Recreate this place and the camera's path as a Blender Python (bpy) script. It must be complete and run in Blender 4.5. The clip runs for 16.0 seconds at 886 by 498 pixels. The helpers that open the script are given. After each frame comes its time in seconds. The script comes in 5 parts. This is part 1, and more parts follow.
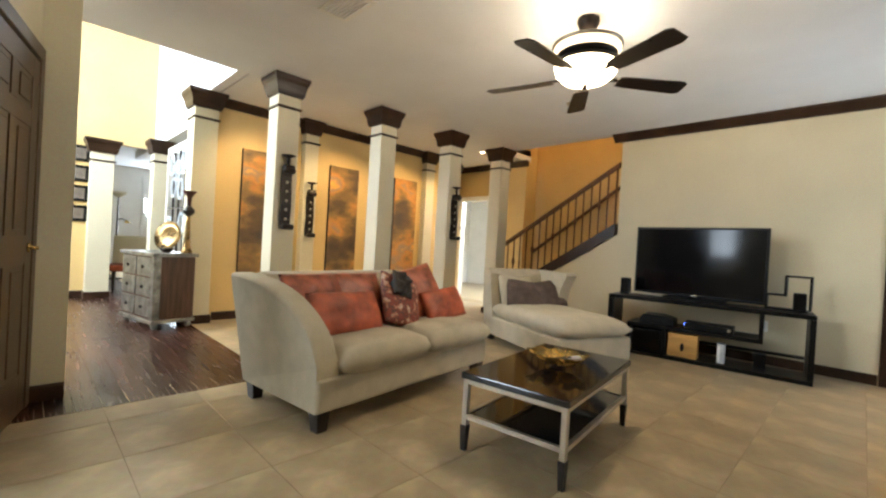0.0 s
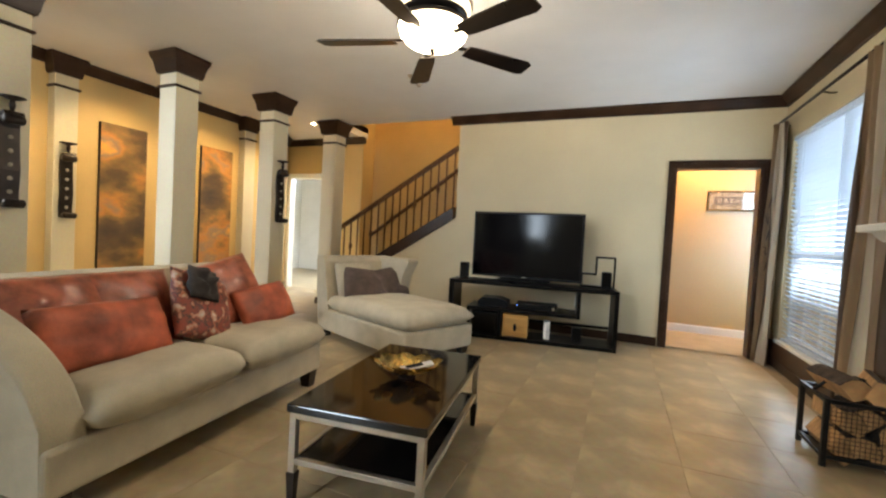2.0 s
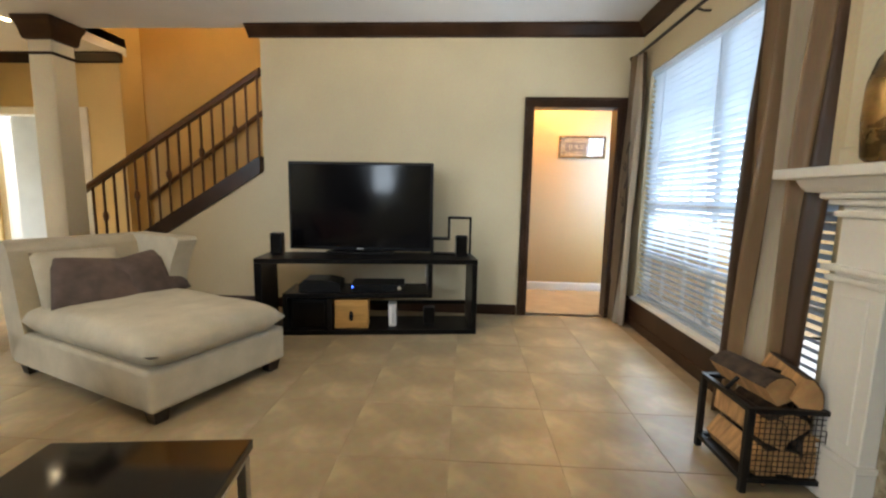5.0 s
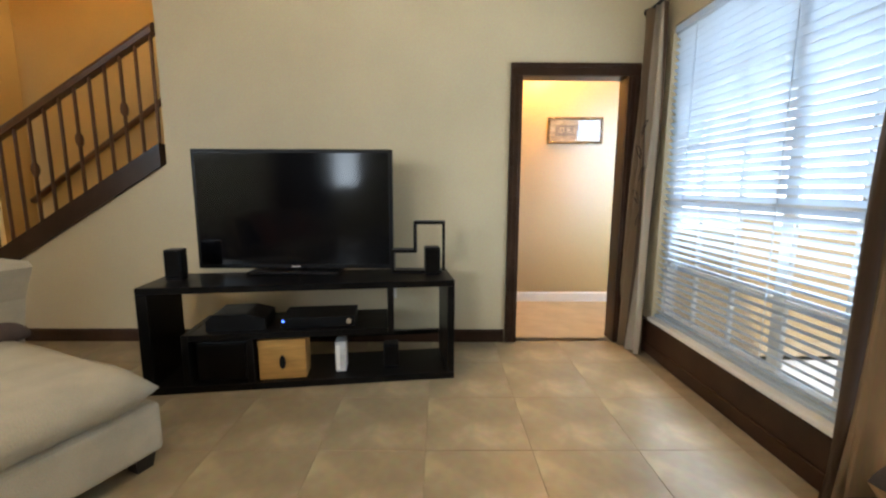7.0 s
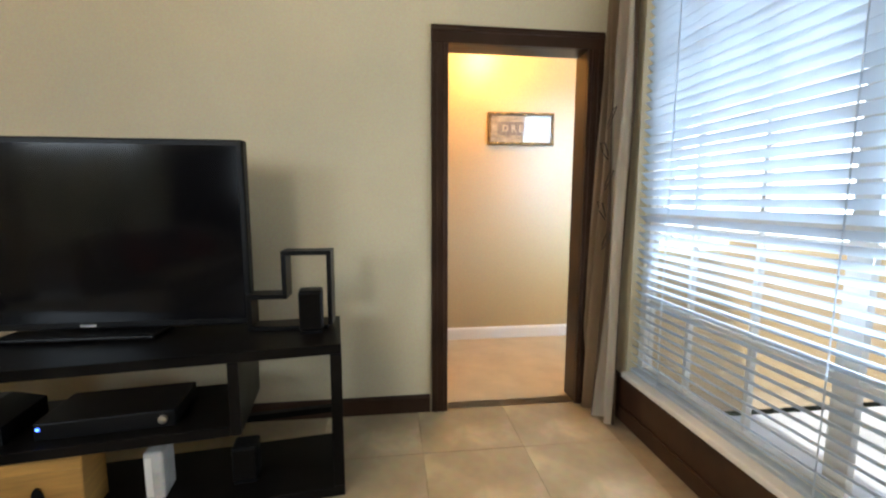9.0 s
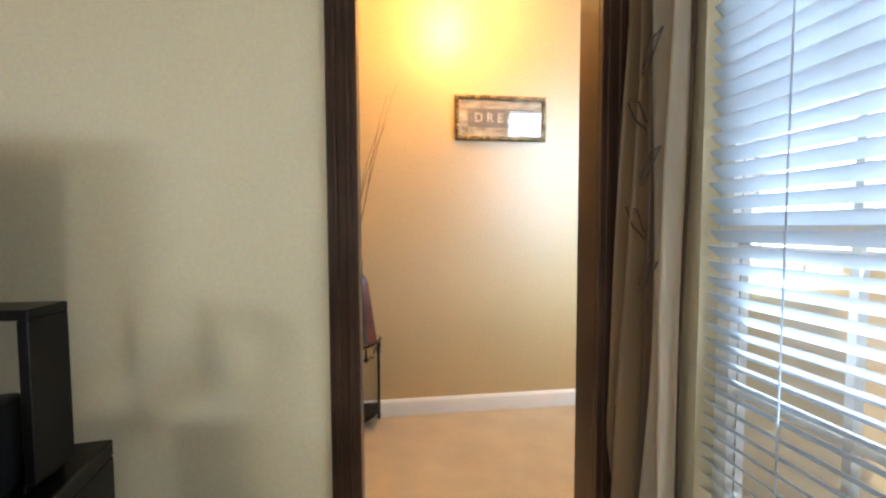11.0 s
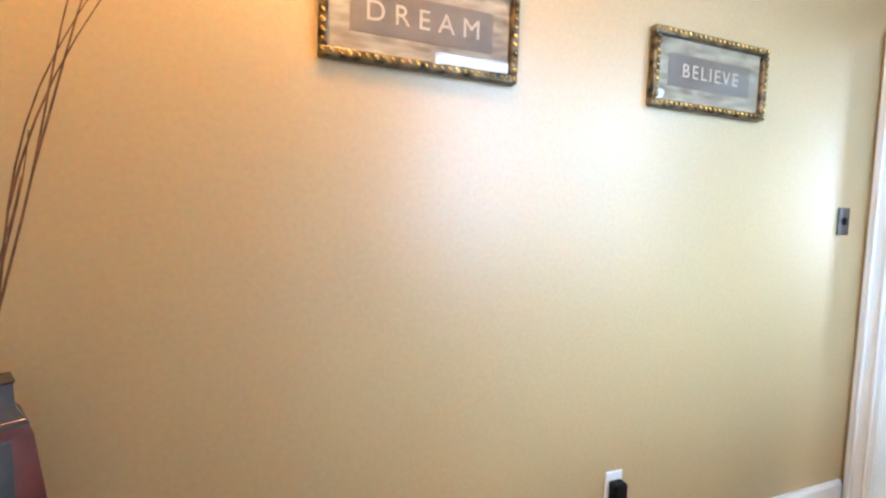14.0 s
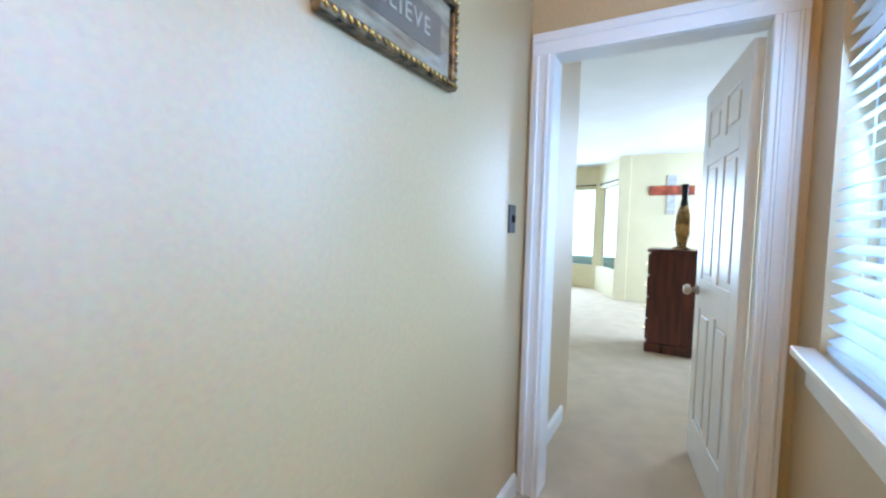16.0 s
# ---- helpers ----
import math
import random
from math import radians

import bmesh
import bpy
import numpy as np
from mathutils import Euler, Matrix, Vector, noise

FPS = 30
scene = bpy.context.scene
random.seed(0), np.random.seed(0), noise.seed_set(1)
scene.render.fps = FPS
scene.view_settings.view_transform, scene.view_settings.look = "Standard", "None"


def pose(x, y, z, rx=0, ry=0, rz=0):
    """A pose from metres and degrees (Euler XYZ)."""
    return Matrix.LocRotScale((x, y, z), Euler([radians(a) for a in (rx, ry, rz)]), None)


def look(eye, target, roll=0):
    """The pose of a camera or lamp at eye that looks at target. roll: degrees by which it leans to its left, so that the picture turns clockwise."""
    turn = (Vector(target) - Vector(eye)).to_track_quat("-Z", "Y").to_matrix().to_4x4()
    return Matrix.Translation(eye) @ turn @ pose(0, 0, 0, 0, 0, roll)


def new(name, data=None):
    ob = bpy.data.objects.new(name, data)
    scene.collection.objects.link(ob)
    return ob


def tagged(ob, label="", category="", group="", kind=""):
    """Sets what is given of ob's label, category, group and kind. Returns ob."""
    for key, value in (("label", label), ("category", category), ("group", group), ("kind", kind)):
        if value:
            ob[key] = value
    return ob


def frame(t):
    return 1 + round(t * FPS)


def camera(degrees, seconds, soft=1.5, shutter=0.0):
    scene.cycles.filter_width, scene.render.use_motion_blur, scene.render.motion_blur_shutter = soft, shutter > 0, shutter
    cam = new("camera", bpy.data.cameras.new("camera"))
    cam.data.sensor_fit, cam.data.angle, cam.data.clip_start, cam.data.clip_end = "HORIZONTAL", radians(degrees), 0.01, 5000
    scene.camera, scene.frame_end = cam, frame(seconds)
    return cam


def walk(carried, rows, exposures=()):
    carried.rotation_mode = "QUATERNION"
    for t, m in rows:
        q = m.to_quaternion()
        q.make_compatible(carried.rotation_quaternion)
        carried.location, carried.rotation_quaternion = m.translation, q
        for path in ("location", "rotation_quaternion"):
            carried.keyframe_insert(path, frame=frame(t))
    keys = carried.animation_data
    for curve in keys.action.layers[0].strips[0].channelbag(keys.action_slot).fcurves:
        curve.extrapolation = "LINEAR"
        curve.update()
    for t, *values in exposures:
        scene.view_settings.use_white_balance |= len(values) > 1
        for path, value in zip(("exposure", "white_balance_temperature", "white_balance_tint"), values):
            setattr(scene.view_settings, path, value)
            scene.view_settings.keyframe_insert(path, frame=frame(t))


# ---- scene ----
PATH = [
    (0, (-0.231, -5.78, 1.095), (-1.648, -4.368, 1.08), 3.3),
    (0.5, (-0.298, -5.74, 1.101), (-1.623, -4.242, 1.07), 3.4),
    (1, (-0.416, -5.68, 1.115), (-1.569, -4.046, 1.074), 3.2),
    (1.5, (-0.473, -5.571, 1.112), (-1.442, -3.822, 1.072), 2.8),
    (2, (-0.532, -5.398, 1.133), (-1.31, -3.556, 1.072), 3.1),
    (2.5, (-0.611, -5.189, 1.158), (-1.176, -3.272, 1.08), 2.4),
    (3, (-0.595, -5.049, 1.188), (-0.986, -3.09, 1.079), 1.9),
    (3.5, (-0.591, -4.847, 1.182), (-0.85, -2.869, 1.044), 1.6),
    (4, (-0.638, -4.625, 1.166), (-0.793, -2.639, 0.988), 1.6),
    (6.5, (-0.581, -3.459, 1.242), (-0.64, -1.485, 0.929), 0.6),
    (7, (-0.606, -3.221, 1.224), (-0.59, -1.242, 0.933), 0.2),
    (7.5, (-0.523, -2.983, 1.224), (-0.472, -1.003, 0.944), 0.1),
    (8, (-0.448, -2.753, 1.234), (-0.33, -0.774, 0.964), 0.3),
    (8.5, (-0.393, -2.523, 1.234), (-0.176, -0.552, 0.975), 0.3),
    (11, (0.08, -1.307, 1.149), (0.351, 0.672, 1.044), -0.2),
    (11.5, (0.119, -1.018, 1.182), (0.387, 0.962, 1.099), 0.5),
    (12, (0.206, -0.825, 1.232), (0.427, 1.158, 1.106), 1.3),
    (12.5, (0.197, -0.555, 1.271), (0.497, 1.416, 1.106), 0.5),
    (13, (0.308, -0.329, 1.276), (0.638, 1.637, 1.115), 0.1),
    (13.5, (0.418, -0.108, 1.282), (0.809, 1.847, 1.126), 0.5),
    (14, (0.442, 0.059, 1.263), (1.11, 1.939, 1.125), 1.6),
    (14.5, (0.514, 0.224, 1.278), (1.513, 1.949, 1.122), 1.8),
    (15, (0.613, 0.343, 1.252), (1.911, 1.857, 1.107), 2.9),
    (15.5, (0.789, 0.446, 1.258), (2.323, 1.72, 1.113), 2.8),
    (16, (0.984, 0.579, 1.269), (2.723, 1.559, 1.158), 1.5),
]
cam = camera(93.0, 16.0, soft=2.3)
walk(cam, [(t, look(e, g, r)) for t, e, g, r in PATH], [(0.0, 0.25, 6500, 10), (4.0, 0.2, 6500, 10), (8.5, 0.1, 6450, 10), (12.5, 0.05, 6450, 10), (14.0, -0.05, 5800, 10), (15.5, -0.15, 5000, 10), (16.0, -0.62, 5000, 10)])

# ---- world, sun and lamps ----
world = bpy.data.worlds.new("sky")
scene.world = world
world.use_nodes = True
_sky = world.node_tree.nodes.new("ShaderNodeTexSky")
_sky.sky_type, _sky.sun_disc = "NISHITA", False
_sky.sun_elevation, _sky.sun_rotation = radians(50), radians(200)
world.node_tree.links.new(_sky.outputs[0], world.node_tree.nodes["Background"].inputs[0])
world.node_tree.nodes["Background"].inputs[1].default_value = 0.15


def lamp(name, kind, m, energy, color, size=0.1, size_y=None, **kw):
    data = bpy.data.lights.new(name, kind)
    data.energy, data.color = energy, color
    if kind == "AREA":
        data.shape, data.size, data.size_y = "RECTANGLE", size, size_y or size
    elif kind == "SUN":
        data.angle = size
    else:
        data.shadow_soft_size = size
    if kind == "SPOT":
        data.spot_size, data.spot_blend = radians(kw.get("spread", 80)), 0.8
    ob = new(name, data)
    ob.matrix_world = m
    return ob


WARM, AMBER, DAY = (1.0, 0.86, 0.66), (1.0, 0.70, 0.34), (0.74, 0.87, 1.0)
COOL, GLOW = (0.48, 0.71, 1.0), (1.0, 0.52, 0.15)
lamp("sun", "SUN", look((0, 0, 10), (1.5, 4.1, 4.8)), 3.5, (1.0, 0.95, 0.86), radians(0.5))
lamp("daylight_family_window", "AREA", look((1.10, -1.13, 1.28), (0, -1.13, 1.5)), 46, DAY, 1.6, 2.0)
lamp("daylight_hall_window_a", "AREA", look((1.41, 0.12, 1.52), (1.41, 1, 1.3)), 32, COOL, 0.6, 1.2)
lamp("daylight_hall_window_b", "AREA", look((2.30, 0.12, 1.52), (2.30, 1, 1.3)), 30, COOL, 0.6, 1.2)
lamp("daylight_foyer", "AREA", look((-7.0, -7.9, 3.2), (-7.2, -4.0, 2.6)), 420, DAY, 3.0, 1.6)
lamp("daylight_bedroom_side", "AREA", look((7.5, -1.35, 1.6), (7.5, 2, 1.0)), 240, DAY, 2.2, 1.8)
# fill added inside the study to whiten it; no window there
lamp("daylight_study", "AREA", look((-5.5, 2.9, 2.3), (-5.5, 1.5, 0.8)), 230, DAY, 1.4, 1.0)
lamp("daylight_living_room", "AREA", look((-13.1, -3.0, 1.6), (-9, -3.6, 1.2)), 110, DAY, 1.4, 1.6)
lamp("daylight_rear_window", "AREA", look((-3.1, -8.12, 1.75), (-2.4, 0, 1.4)), 75, DAY, 0.9, 1.0)
lamp("daylight_bay", "AREA", look((10.1, 3.3, 1.4), (6, 2.6, 0.8)), 190, DAY, 2.0, 1.6)
lamp("fan_bulb", "POINT", pose(-1.69, -3.0, 2.55), 98, WARM, 0.09)
lamp("fan_bulb_low", "POINT", pose(-1.69, -3.0, 2.37), 38, WARM, 0.10)
lamp("hall_bulb", "POINT", pose(0.50, 0.74, 2.46), 40, GLOW, 0.07)
# unseen point light added high in the stairwell, without a fixture
lamp("stair_bulb", "POINT", pose(-3.6, 0.9, 3.9), 30, AMBER, 0.1)
for _y in (-3.67, -2.44, -1.24, -0.2):
    lamp("gallery_spot", "SPOT", look((-5.0, _y, 2.70), (-5.9, _y, 1.2)), 72, AMBER, 0.04, spread=95)


# ---- materials ----
def material(name, color, rough=0.5, metal=0.0, vary=0.08, scale=6.0, bump=0.0, fine=60.0, tint=None, stretch=(1, 1, 1), ramp=None, spread=0.0, coat=0.0):
    """A surface with a base colour, broad and fine variation and a fine relief."""
    m = bpy.data.materials.new(name)
    m.use_nodes = True
    nt = m.node_tree
    n, link = nt.nodes, nt.links.new
    b = n["Principled BSDF"]
    b.inputs["Roughness"].default_value, b.inputs["Metallic"].default_value = rough, metal
    b.inputs["Coat Weight"].default_value, b.inputs["Coat Roughness"].default_value = coat, 0.46
    b.inputs["Coat IOR"].default_value = 1.62
    tc, mp = n.new("ShaderNodeTexCoord"), n.new("ShaderNodeMapping")
    mp.inputs["Scale"].default_value = stretch
    link(tc.outputs["Object"], mp.inputs["Vector"])
    big, small = n.new("ShaderNodeTexNoise"), n.new("ShaderNodeTexNoise")
    big.inputs["Scale"].default_value, big.inputs["Detail"].default_value = scale, 5
    small.inputs["Scale"].default_value, small.inputs["Detail"].default_value = fine, 3
    for k in (big, small):
        link(mp.outputs[0], k.inputs["Vector"])
    cr = n.new("ShaderNodeValToRGB")
    c2 = tint or tuple(c * (1 - 2.2 * vary) for c in color)
    c1 = tuple(min(1, c * (1 + vary)) for c in color)
    cr.color_ramp.elements[0].position, cr.color_ramp.elements[1].position = 0.32, 0.68
    cr.color_ramp.elements[0].color, cr.color_ramp.elements[1].color = (*c2, 1), (*c1, 1)
    if ramp:
        for pos, c in ramp:
            cr.color_ramp.elements.new(pos).color = (*c, 1)
    link(big.outputs["Fac"], cr.inputs["Fac"])
    out = cr.outputs["Color"]
    mix = n.new("ShaderNodeMix")
    mix.data_type, mix.blend_type = "RGBA", "OVERLAY"
    mix.inputs["Factor"].default_value = 0.18
    link(out, mix.inputs["A"])
    link(small.outputs["Color"], mix.inputs["B"])
    hs = n.new("ShaderNodeHueSaturation")
    link(mix.outputs["Result"], hs.inputs["Color"])
    if spread:
        oi, ma = n.new("ShaderNodeObjectInfo"), n.new("ShaderNodeMapRange")
        ma.inputs["To Min"].default_value, ma.inputs["To Max"].default_value = 1 - spread, 1 + spread
        link(oi.outputs["Random"], ma.inputs["Value"])
        link(ma.outputs["Result"], hs.inputs["Value"])
    sat = n.new("ShaderNodeHueSaturation")
    sat.inputs["Saturation"].default_value = 1.0
    link(hs.outputs["Color"], sat.inputs["Color"])
    link(sat.outputs["Color"], b.inputs["Base Color"])
    rr = n.new("ShaderNodeMapRange")
    rr.inputs["To Min"].default_value, rr.inputs["To Max"].default_value = max(0.02, rough - 0.08), min(1, rough + 0.08)
    link(big.outputs["Fac"], rr.inputs["Value"])
    link(rr.outputs["Result"], b.inputs["Roughness"])
    if bump:
        bp = n.new("ShaderNodeBump")
        bp.inputs["Strength"].default_value, bp.inputs["Distance"].default_value = bump, 0.004
        link(small.outputs["Fac"], bp.inputs["Height"])
        link(bp.outputs["Normal"], b.inputs["Normal"])
    return m


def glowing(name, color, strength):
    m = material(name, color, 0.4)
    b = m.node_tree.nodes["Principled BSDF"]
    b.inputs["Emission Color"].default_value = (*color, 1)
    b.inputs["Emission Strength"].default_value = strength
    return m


def glass(name, color=(1, 1, 1), rough=0.02, weight=1.0):
    m = bpy.data.materials.new(name)
    m.use_nodes = True
    b = m.node_tree.nodes["Principled BSDF"]
    b.inputs["Base Color"].default_value = (*color, 1)
    b.inputs["Roughness"].default_value = rough
    b.inputs["Transmission Weight"].default_value = weight
    b.inputs["IOR"].default_value = 1.45
    return m


M_WALL = material("wall_paint_tan", (0.60, 0.51, 0.33), 0.5, vary=0.03, scale=1.5, bump=0.10, fine=90)
M_HALL = material("hall_paint_satin", (0.50, 0.36, 0.17), 0.42, vary=0.02, scale=1.2, bump=0.03, fine=70, coat=1.0)
M_GOLD = material("gallery_paint_gold", (0.66, 0.47, 0.20), 0.5, vary=0.04, scale=1.5, bump=0.1, fine=90)
M_PALE = material("column_paint", (0.66, 0.60, 0.44), 0.45, vary=0.03, scale=2, bump=0.06)
M_BED = material("bedroom_paint", (0.74, 0.66, 0.42), 0.6, vary=0.03, scale=1.5)
M_CEIL = material("ceiling_paint", (0.80, 0.80, 0.80), 0.8, vary=0.02, scale=2, bump=0.25, fine=110)
M_WHITE = material("white_paint", (0.80, 0.78, 0.73), 0.35, vary=0.02, scale=4, bump=0.05)
M_BROWN = material("stained_trim", (0.045, 0.022, 0.012), 0.33, vary=0.25, scale=3, fine=40, stretch=(1, 1, 1), bump=0.1)
M_DOOR = material("stained_door", (0.085, 0.05, 0.025), 0.4, vary=0.2, scale=3, fine=30, stretch=(6, 6, 0.6), bump=0.1)
M_RAIL = material("stair_wood", (0.115, 0.048, 0.018), 0.35, vary=0.2, scale=5, fine=40, bump=0.08)
M_TILE = material("floor_tile", (0.43, 0.33, 0.20), 0.36, vary=0.15, scale=3.2, fine=22, bump=0.05, spread=0.035, ramp=[(0.44, (0.335, 0.255, 0.15)), (0.54, (0.37, 0.285, 0.17))])
M_GROUT = material("grout", (0.33, 0.25, 0.15), 0.9, vary=0.1, scale=8)
M_PLANK = material("dark_plank", (0.060, 0.022, 0.014), 0.26, vary=0.3, scale=4, fine=40, stretch=(0.5, 8, 1), bump=0.1, spread=0.35)
M_CARPET = material("carpet", (0.56, 0.45, 0.30), 0.95, vary=0.05, scale=5, fine=240, bump=0.8)
M_SOFA = material("cream_chenille", (0.50, 0.44, 0.325), 0.85, vary=0.06, scale=7, fine=190, bump=0.5)
M_RUST = material("rust_velvet", (0.40, 0.085, 0.035), 0.55, vary=0.25, scale=9, fine=150, bump=0.3)
M_RUSTSATIN = material("rust_satin", (0.36, 0.10, 0.055), 0.32, vary=0.25, scale=12, fine=60, bump=0.3)
M_TAUPE = material("taupe_plush", (0.105, 0.070, 0.055), 0.8, vary=0.2, scale=9, fine=180, bump=0.5)
M_PATTERN = material("patterned_cloth", (0.50, 0.40, 0.30), 0.6, vary=0.1, scale=22, tint=(0.22, 0.04, 0.02), ramp=[(0.44, (0.25, 0.05, 0.03)), (0.5, (0.05, 0.03, 0.025)), (0.56, (0.40, 0.12, 0.06))])
M_FUR = material("dark_fur", (0.03, 0.022, 0.02), 0.7, vary=0.3, scale=20, fine=200, bump=0.8)
M_LEG = material("espresso_wood", (0.018, 0.010, 0.007), 0.3, vary=0.2, scale=8, bump=0.05)
M_BLACK = material("black_stain", (0.006, 0.005, 0.0045), 0.32, vary=0.2, scale=6, fine=50, bump=0.05)
M_BLACKGLASS = material("smoked_glass", (0.006, 0.0055, 0.005), 0.05, vary=0.1, scale=3)
M_NICKEL = material("brushed_nickel", (0.52, 0.47, 0.39), 0.33, 0.85, vary=0.08, scale=10, fine=90)
M_SCREEN = material("tv_screen", (0.004, 0.004, 0.005), 0.10, vary=0.05, scale=3)
M_PLASTIC = material("black_plastic", (0.007, 0.007, 0.0075), 0.35, vary=0.1, scale=10)
M_BRASS = material("brass", (0.70, 0.48, 0.18), 0.25, 0.9, vary=0.1, scale=10)
M_GILT = material("gilt_leaf", (0.62, 0.42, 0.13), 0.26, 0.8, vary=0.35, scale=14, fine=60, bump=0.4)
M_BRONZE = material("dark_bronze", (0.030, 0.022, 0.018), 0.4, 0.6, vary=0.25, scale=12, bump=0.2)
M_BAMBOO = material("pale_wood_box", (0.48, 0.26, 0.07), 0.45, vary=0.12, scale=4, fine=40, stretch=(1, 1, 10))
M_LOG = material("split_log", (0.52, 0.29, 0.12), 0.8, vary=0.2, scale=6, fine=50, stretch=(1, 6, 1), bump=0.6)
M_BARK = material("log_bark", (0.07, 0.045, 0.03), 0.9, vary=0.3, scale=18, fine=60, bump=1.0)
M_GRANITE = material("granite", (0.34, 0.295, 0.22), 0.28, vary=0.2, scale=26, fine=90, tint=(0.20, 0.165, 0.12), ramp=[(0.42, (0.25, 0.215, 0.155)), (0.56, (0.30, 0.26, 0.19))])
M_IRON = material("black_iron", (0.012, 0.011, 0.010), 0.45, 0.4, vary=0.2, scale=12, bump=0.1)
M_SOOT = material("firebox_soot", (0.008, 0.007, 0.006), 0.8, vary=0.3, scale=6)
M_RED = glass("red_glass", (0.30, 0.004, 0.006), 0.05, 0.6)
M_CLEAR = glass("clear_glass", (0.95, 0.95, 0.92), 0.02)
M_PANE = glass("window_glass", (1, 1, 1), 0.0)
M_MERCURY = material("antique_bronze_vase", (0.32, 0.20, 0.075), 0.28, 0.75, vary=0.35, scale=9, fine=50, bump=0.2)
M_CURTAIN = material("taupe_silk", (0.40, 0.265, 0.145), 0.32, vary=0.12, scale=5, fine=120, stretch=(1, 1, 0.15), bump=0.15)
M_CURTAINDARK = material("brown_silk", (0.15, 0.09, 0.052), 0.34, vary=0.12, scale=5, fine=120, stretch=(1, 1, 0.15), bump=0.15)
M_CURTAINPALE = material("champagne_silk", (0.66, 0.55, 0.40), 0.36, vary=0.08, scale=5, fine=120, stretch=(1, 1, 0.15), bump=0.15)
M_STITCH = material("dark_stitching", (0.06, 0.04, 0.03), 0.7)
M_SLAT = material("blind_slat", (0.82, 0.83, 0.84), 0.45, vary=0.02, scale=4)
_nt = M_SLAT.node_tree
_tr, _mx = _nt.nodes.new("ShaderNodeBsdfTranslucent"), _nt.nodes.new("ShaderNodeMixShader")
_tr.inputs["Color"].default_value = (0.80, 0.88, 0.96, 1)
_mx.inputs["Fac"].default_value = 0.65
_nt.links.new(_nt.nodes["Principled BSDF"].outputs[0], _mx.inputs[1])
_nt.links.new(_tr.outputs[0], _mx.inputs[2])
_nt.links.new(_mx.outputs[0], _nt.nodes["Material Output"].inputs[0])
M_GLAZE = material("oxblood_glaze", (0.125, 0.020, 0.012), 0.16, vary=0.3, scale=8, fine=40, coat=0.5)
M_STRIPE = material("slate_glaze", (0.045, 0.042, 0.042), 0.3, vary=0.3, scale=14, fine=60)
M_TWIG = material("twig", (0.16, 0.075, 0.030), 0.7, vary=0.3, scale=30)
M_TWIGDARK = material("dark_twig", (0.035, 0.026, 0.02), 0.6, vary=0.3, scale=30)
M_TERRA = material("table_top_stone", (0.52, 0.28, 0.11), 0.4, vary=0.2, scale=12, fine=60)
M_SILVER = material("silver_leaf", (0.30, 0.30, 0.29), 0.34, 0.8, vary=0.25, scale=9, fine=40, bump=0.15)
M_WALNUT = material("dark_wood_panel", (0.085, 0.042, 0.026), 0.3, vary=0.25, scale=4, fine=40, stretch=(8, 8, 0.6), bump=0.1)
M_CHERRY = material("cherry_wood", (0.085, 0.020, 0.012), 0.3, vary=0.25, scale=4, fine=40, stretch=(6, 6, 0.6), bump=0.08)
M_ART = material("canvas_clouds", (0.62, 0.30, 0.06), 0.6, vary=0.2, scale=1.15, fine=14, tint=(0.06, 0.04, 0.03), stretch=(1, 1.3, 2.1),
                 ramp=[(0.42, (0.12, 0.075, 0.035)), (0.5, (0.26, 0.15, 0.05)), (0.56, (0.52, 0.23, 0.05)), (0.62, (0.30, 0.21, 0.13))])
M_CANVASEDGE = material("canvas_edge", (0.035, 0.022, 0.015), 0.6)
M_FRAMEDARK = material("ornate_frame", (0.17, 0.12, 0.065), 0.32, 0.7, vary=0.5, scale=30, fine=90, bump=0.4)
M_MATBOARD = material("zebra_mat", (0.42, 0.35, 0.24), 0.4, vary=0.1, scale=11, tint=(0.16, 0.115, 0.07), stretch=(1, 1, 3))
M_PLAQUE = material("plaque_taupe", (0.155, 0.125, 0.10), 0.4, vary=0.15, scale=14)
M_LETTER = material("letter_silver", (0.55, 0.47, 0.35), 0.4, 0.2)
M_BULB = glowing("lit_bowl", (1.0, 0.80, 0.52), 14.0)
M_FANTOP = glowing("lit_glass_band", (1.0, 0.78, 0.50), 2.6)
M_SPOT = glowing("lit_downlight", (1.0, 0.80, 0.50), 25.0)
M_LED = glowing("blue_led", (0.05, 0.15, 1.0), 8.0)
M_PAPER = material("pale_packaging", (0.55, 0.54, 0.52), 0.5, vary=0.1, scale=14)
M_MIRROR = material("mirror_hexagon", (0.8, 0.8, 0.8), 0.06, 1.0, vary=0.02)
M_BACKDROP_GLOW = glowing("glowing_backdrop", (0.80, 0.92, 0.90), 5.0)
for _m, _s in ((M_SCREEN, 0.20), (M_BLACK, 0.12), (M_PLASTIC, 0.14), (M_BROWN, 0.22)):
    _m.node_tree.nodes["Principled BSDF"].inputs["Specular IOR Level"].default_value = _s
M_LAWN = material("lawn", (0.07, 0.10, 0.035), 0.95, vary=0.3, scale=1.5, fine=30)
M_BOUNCE = material("pale_bounce", (0.70, 0.74, 0.80), 0.8, vary=0.1, scale=2)
M_LEAF = material("leaf_green", (0.06, 0.11, 0.03), 0.7, vary=0.4, scale=4)


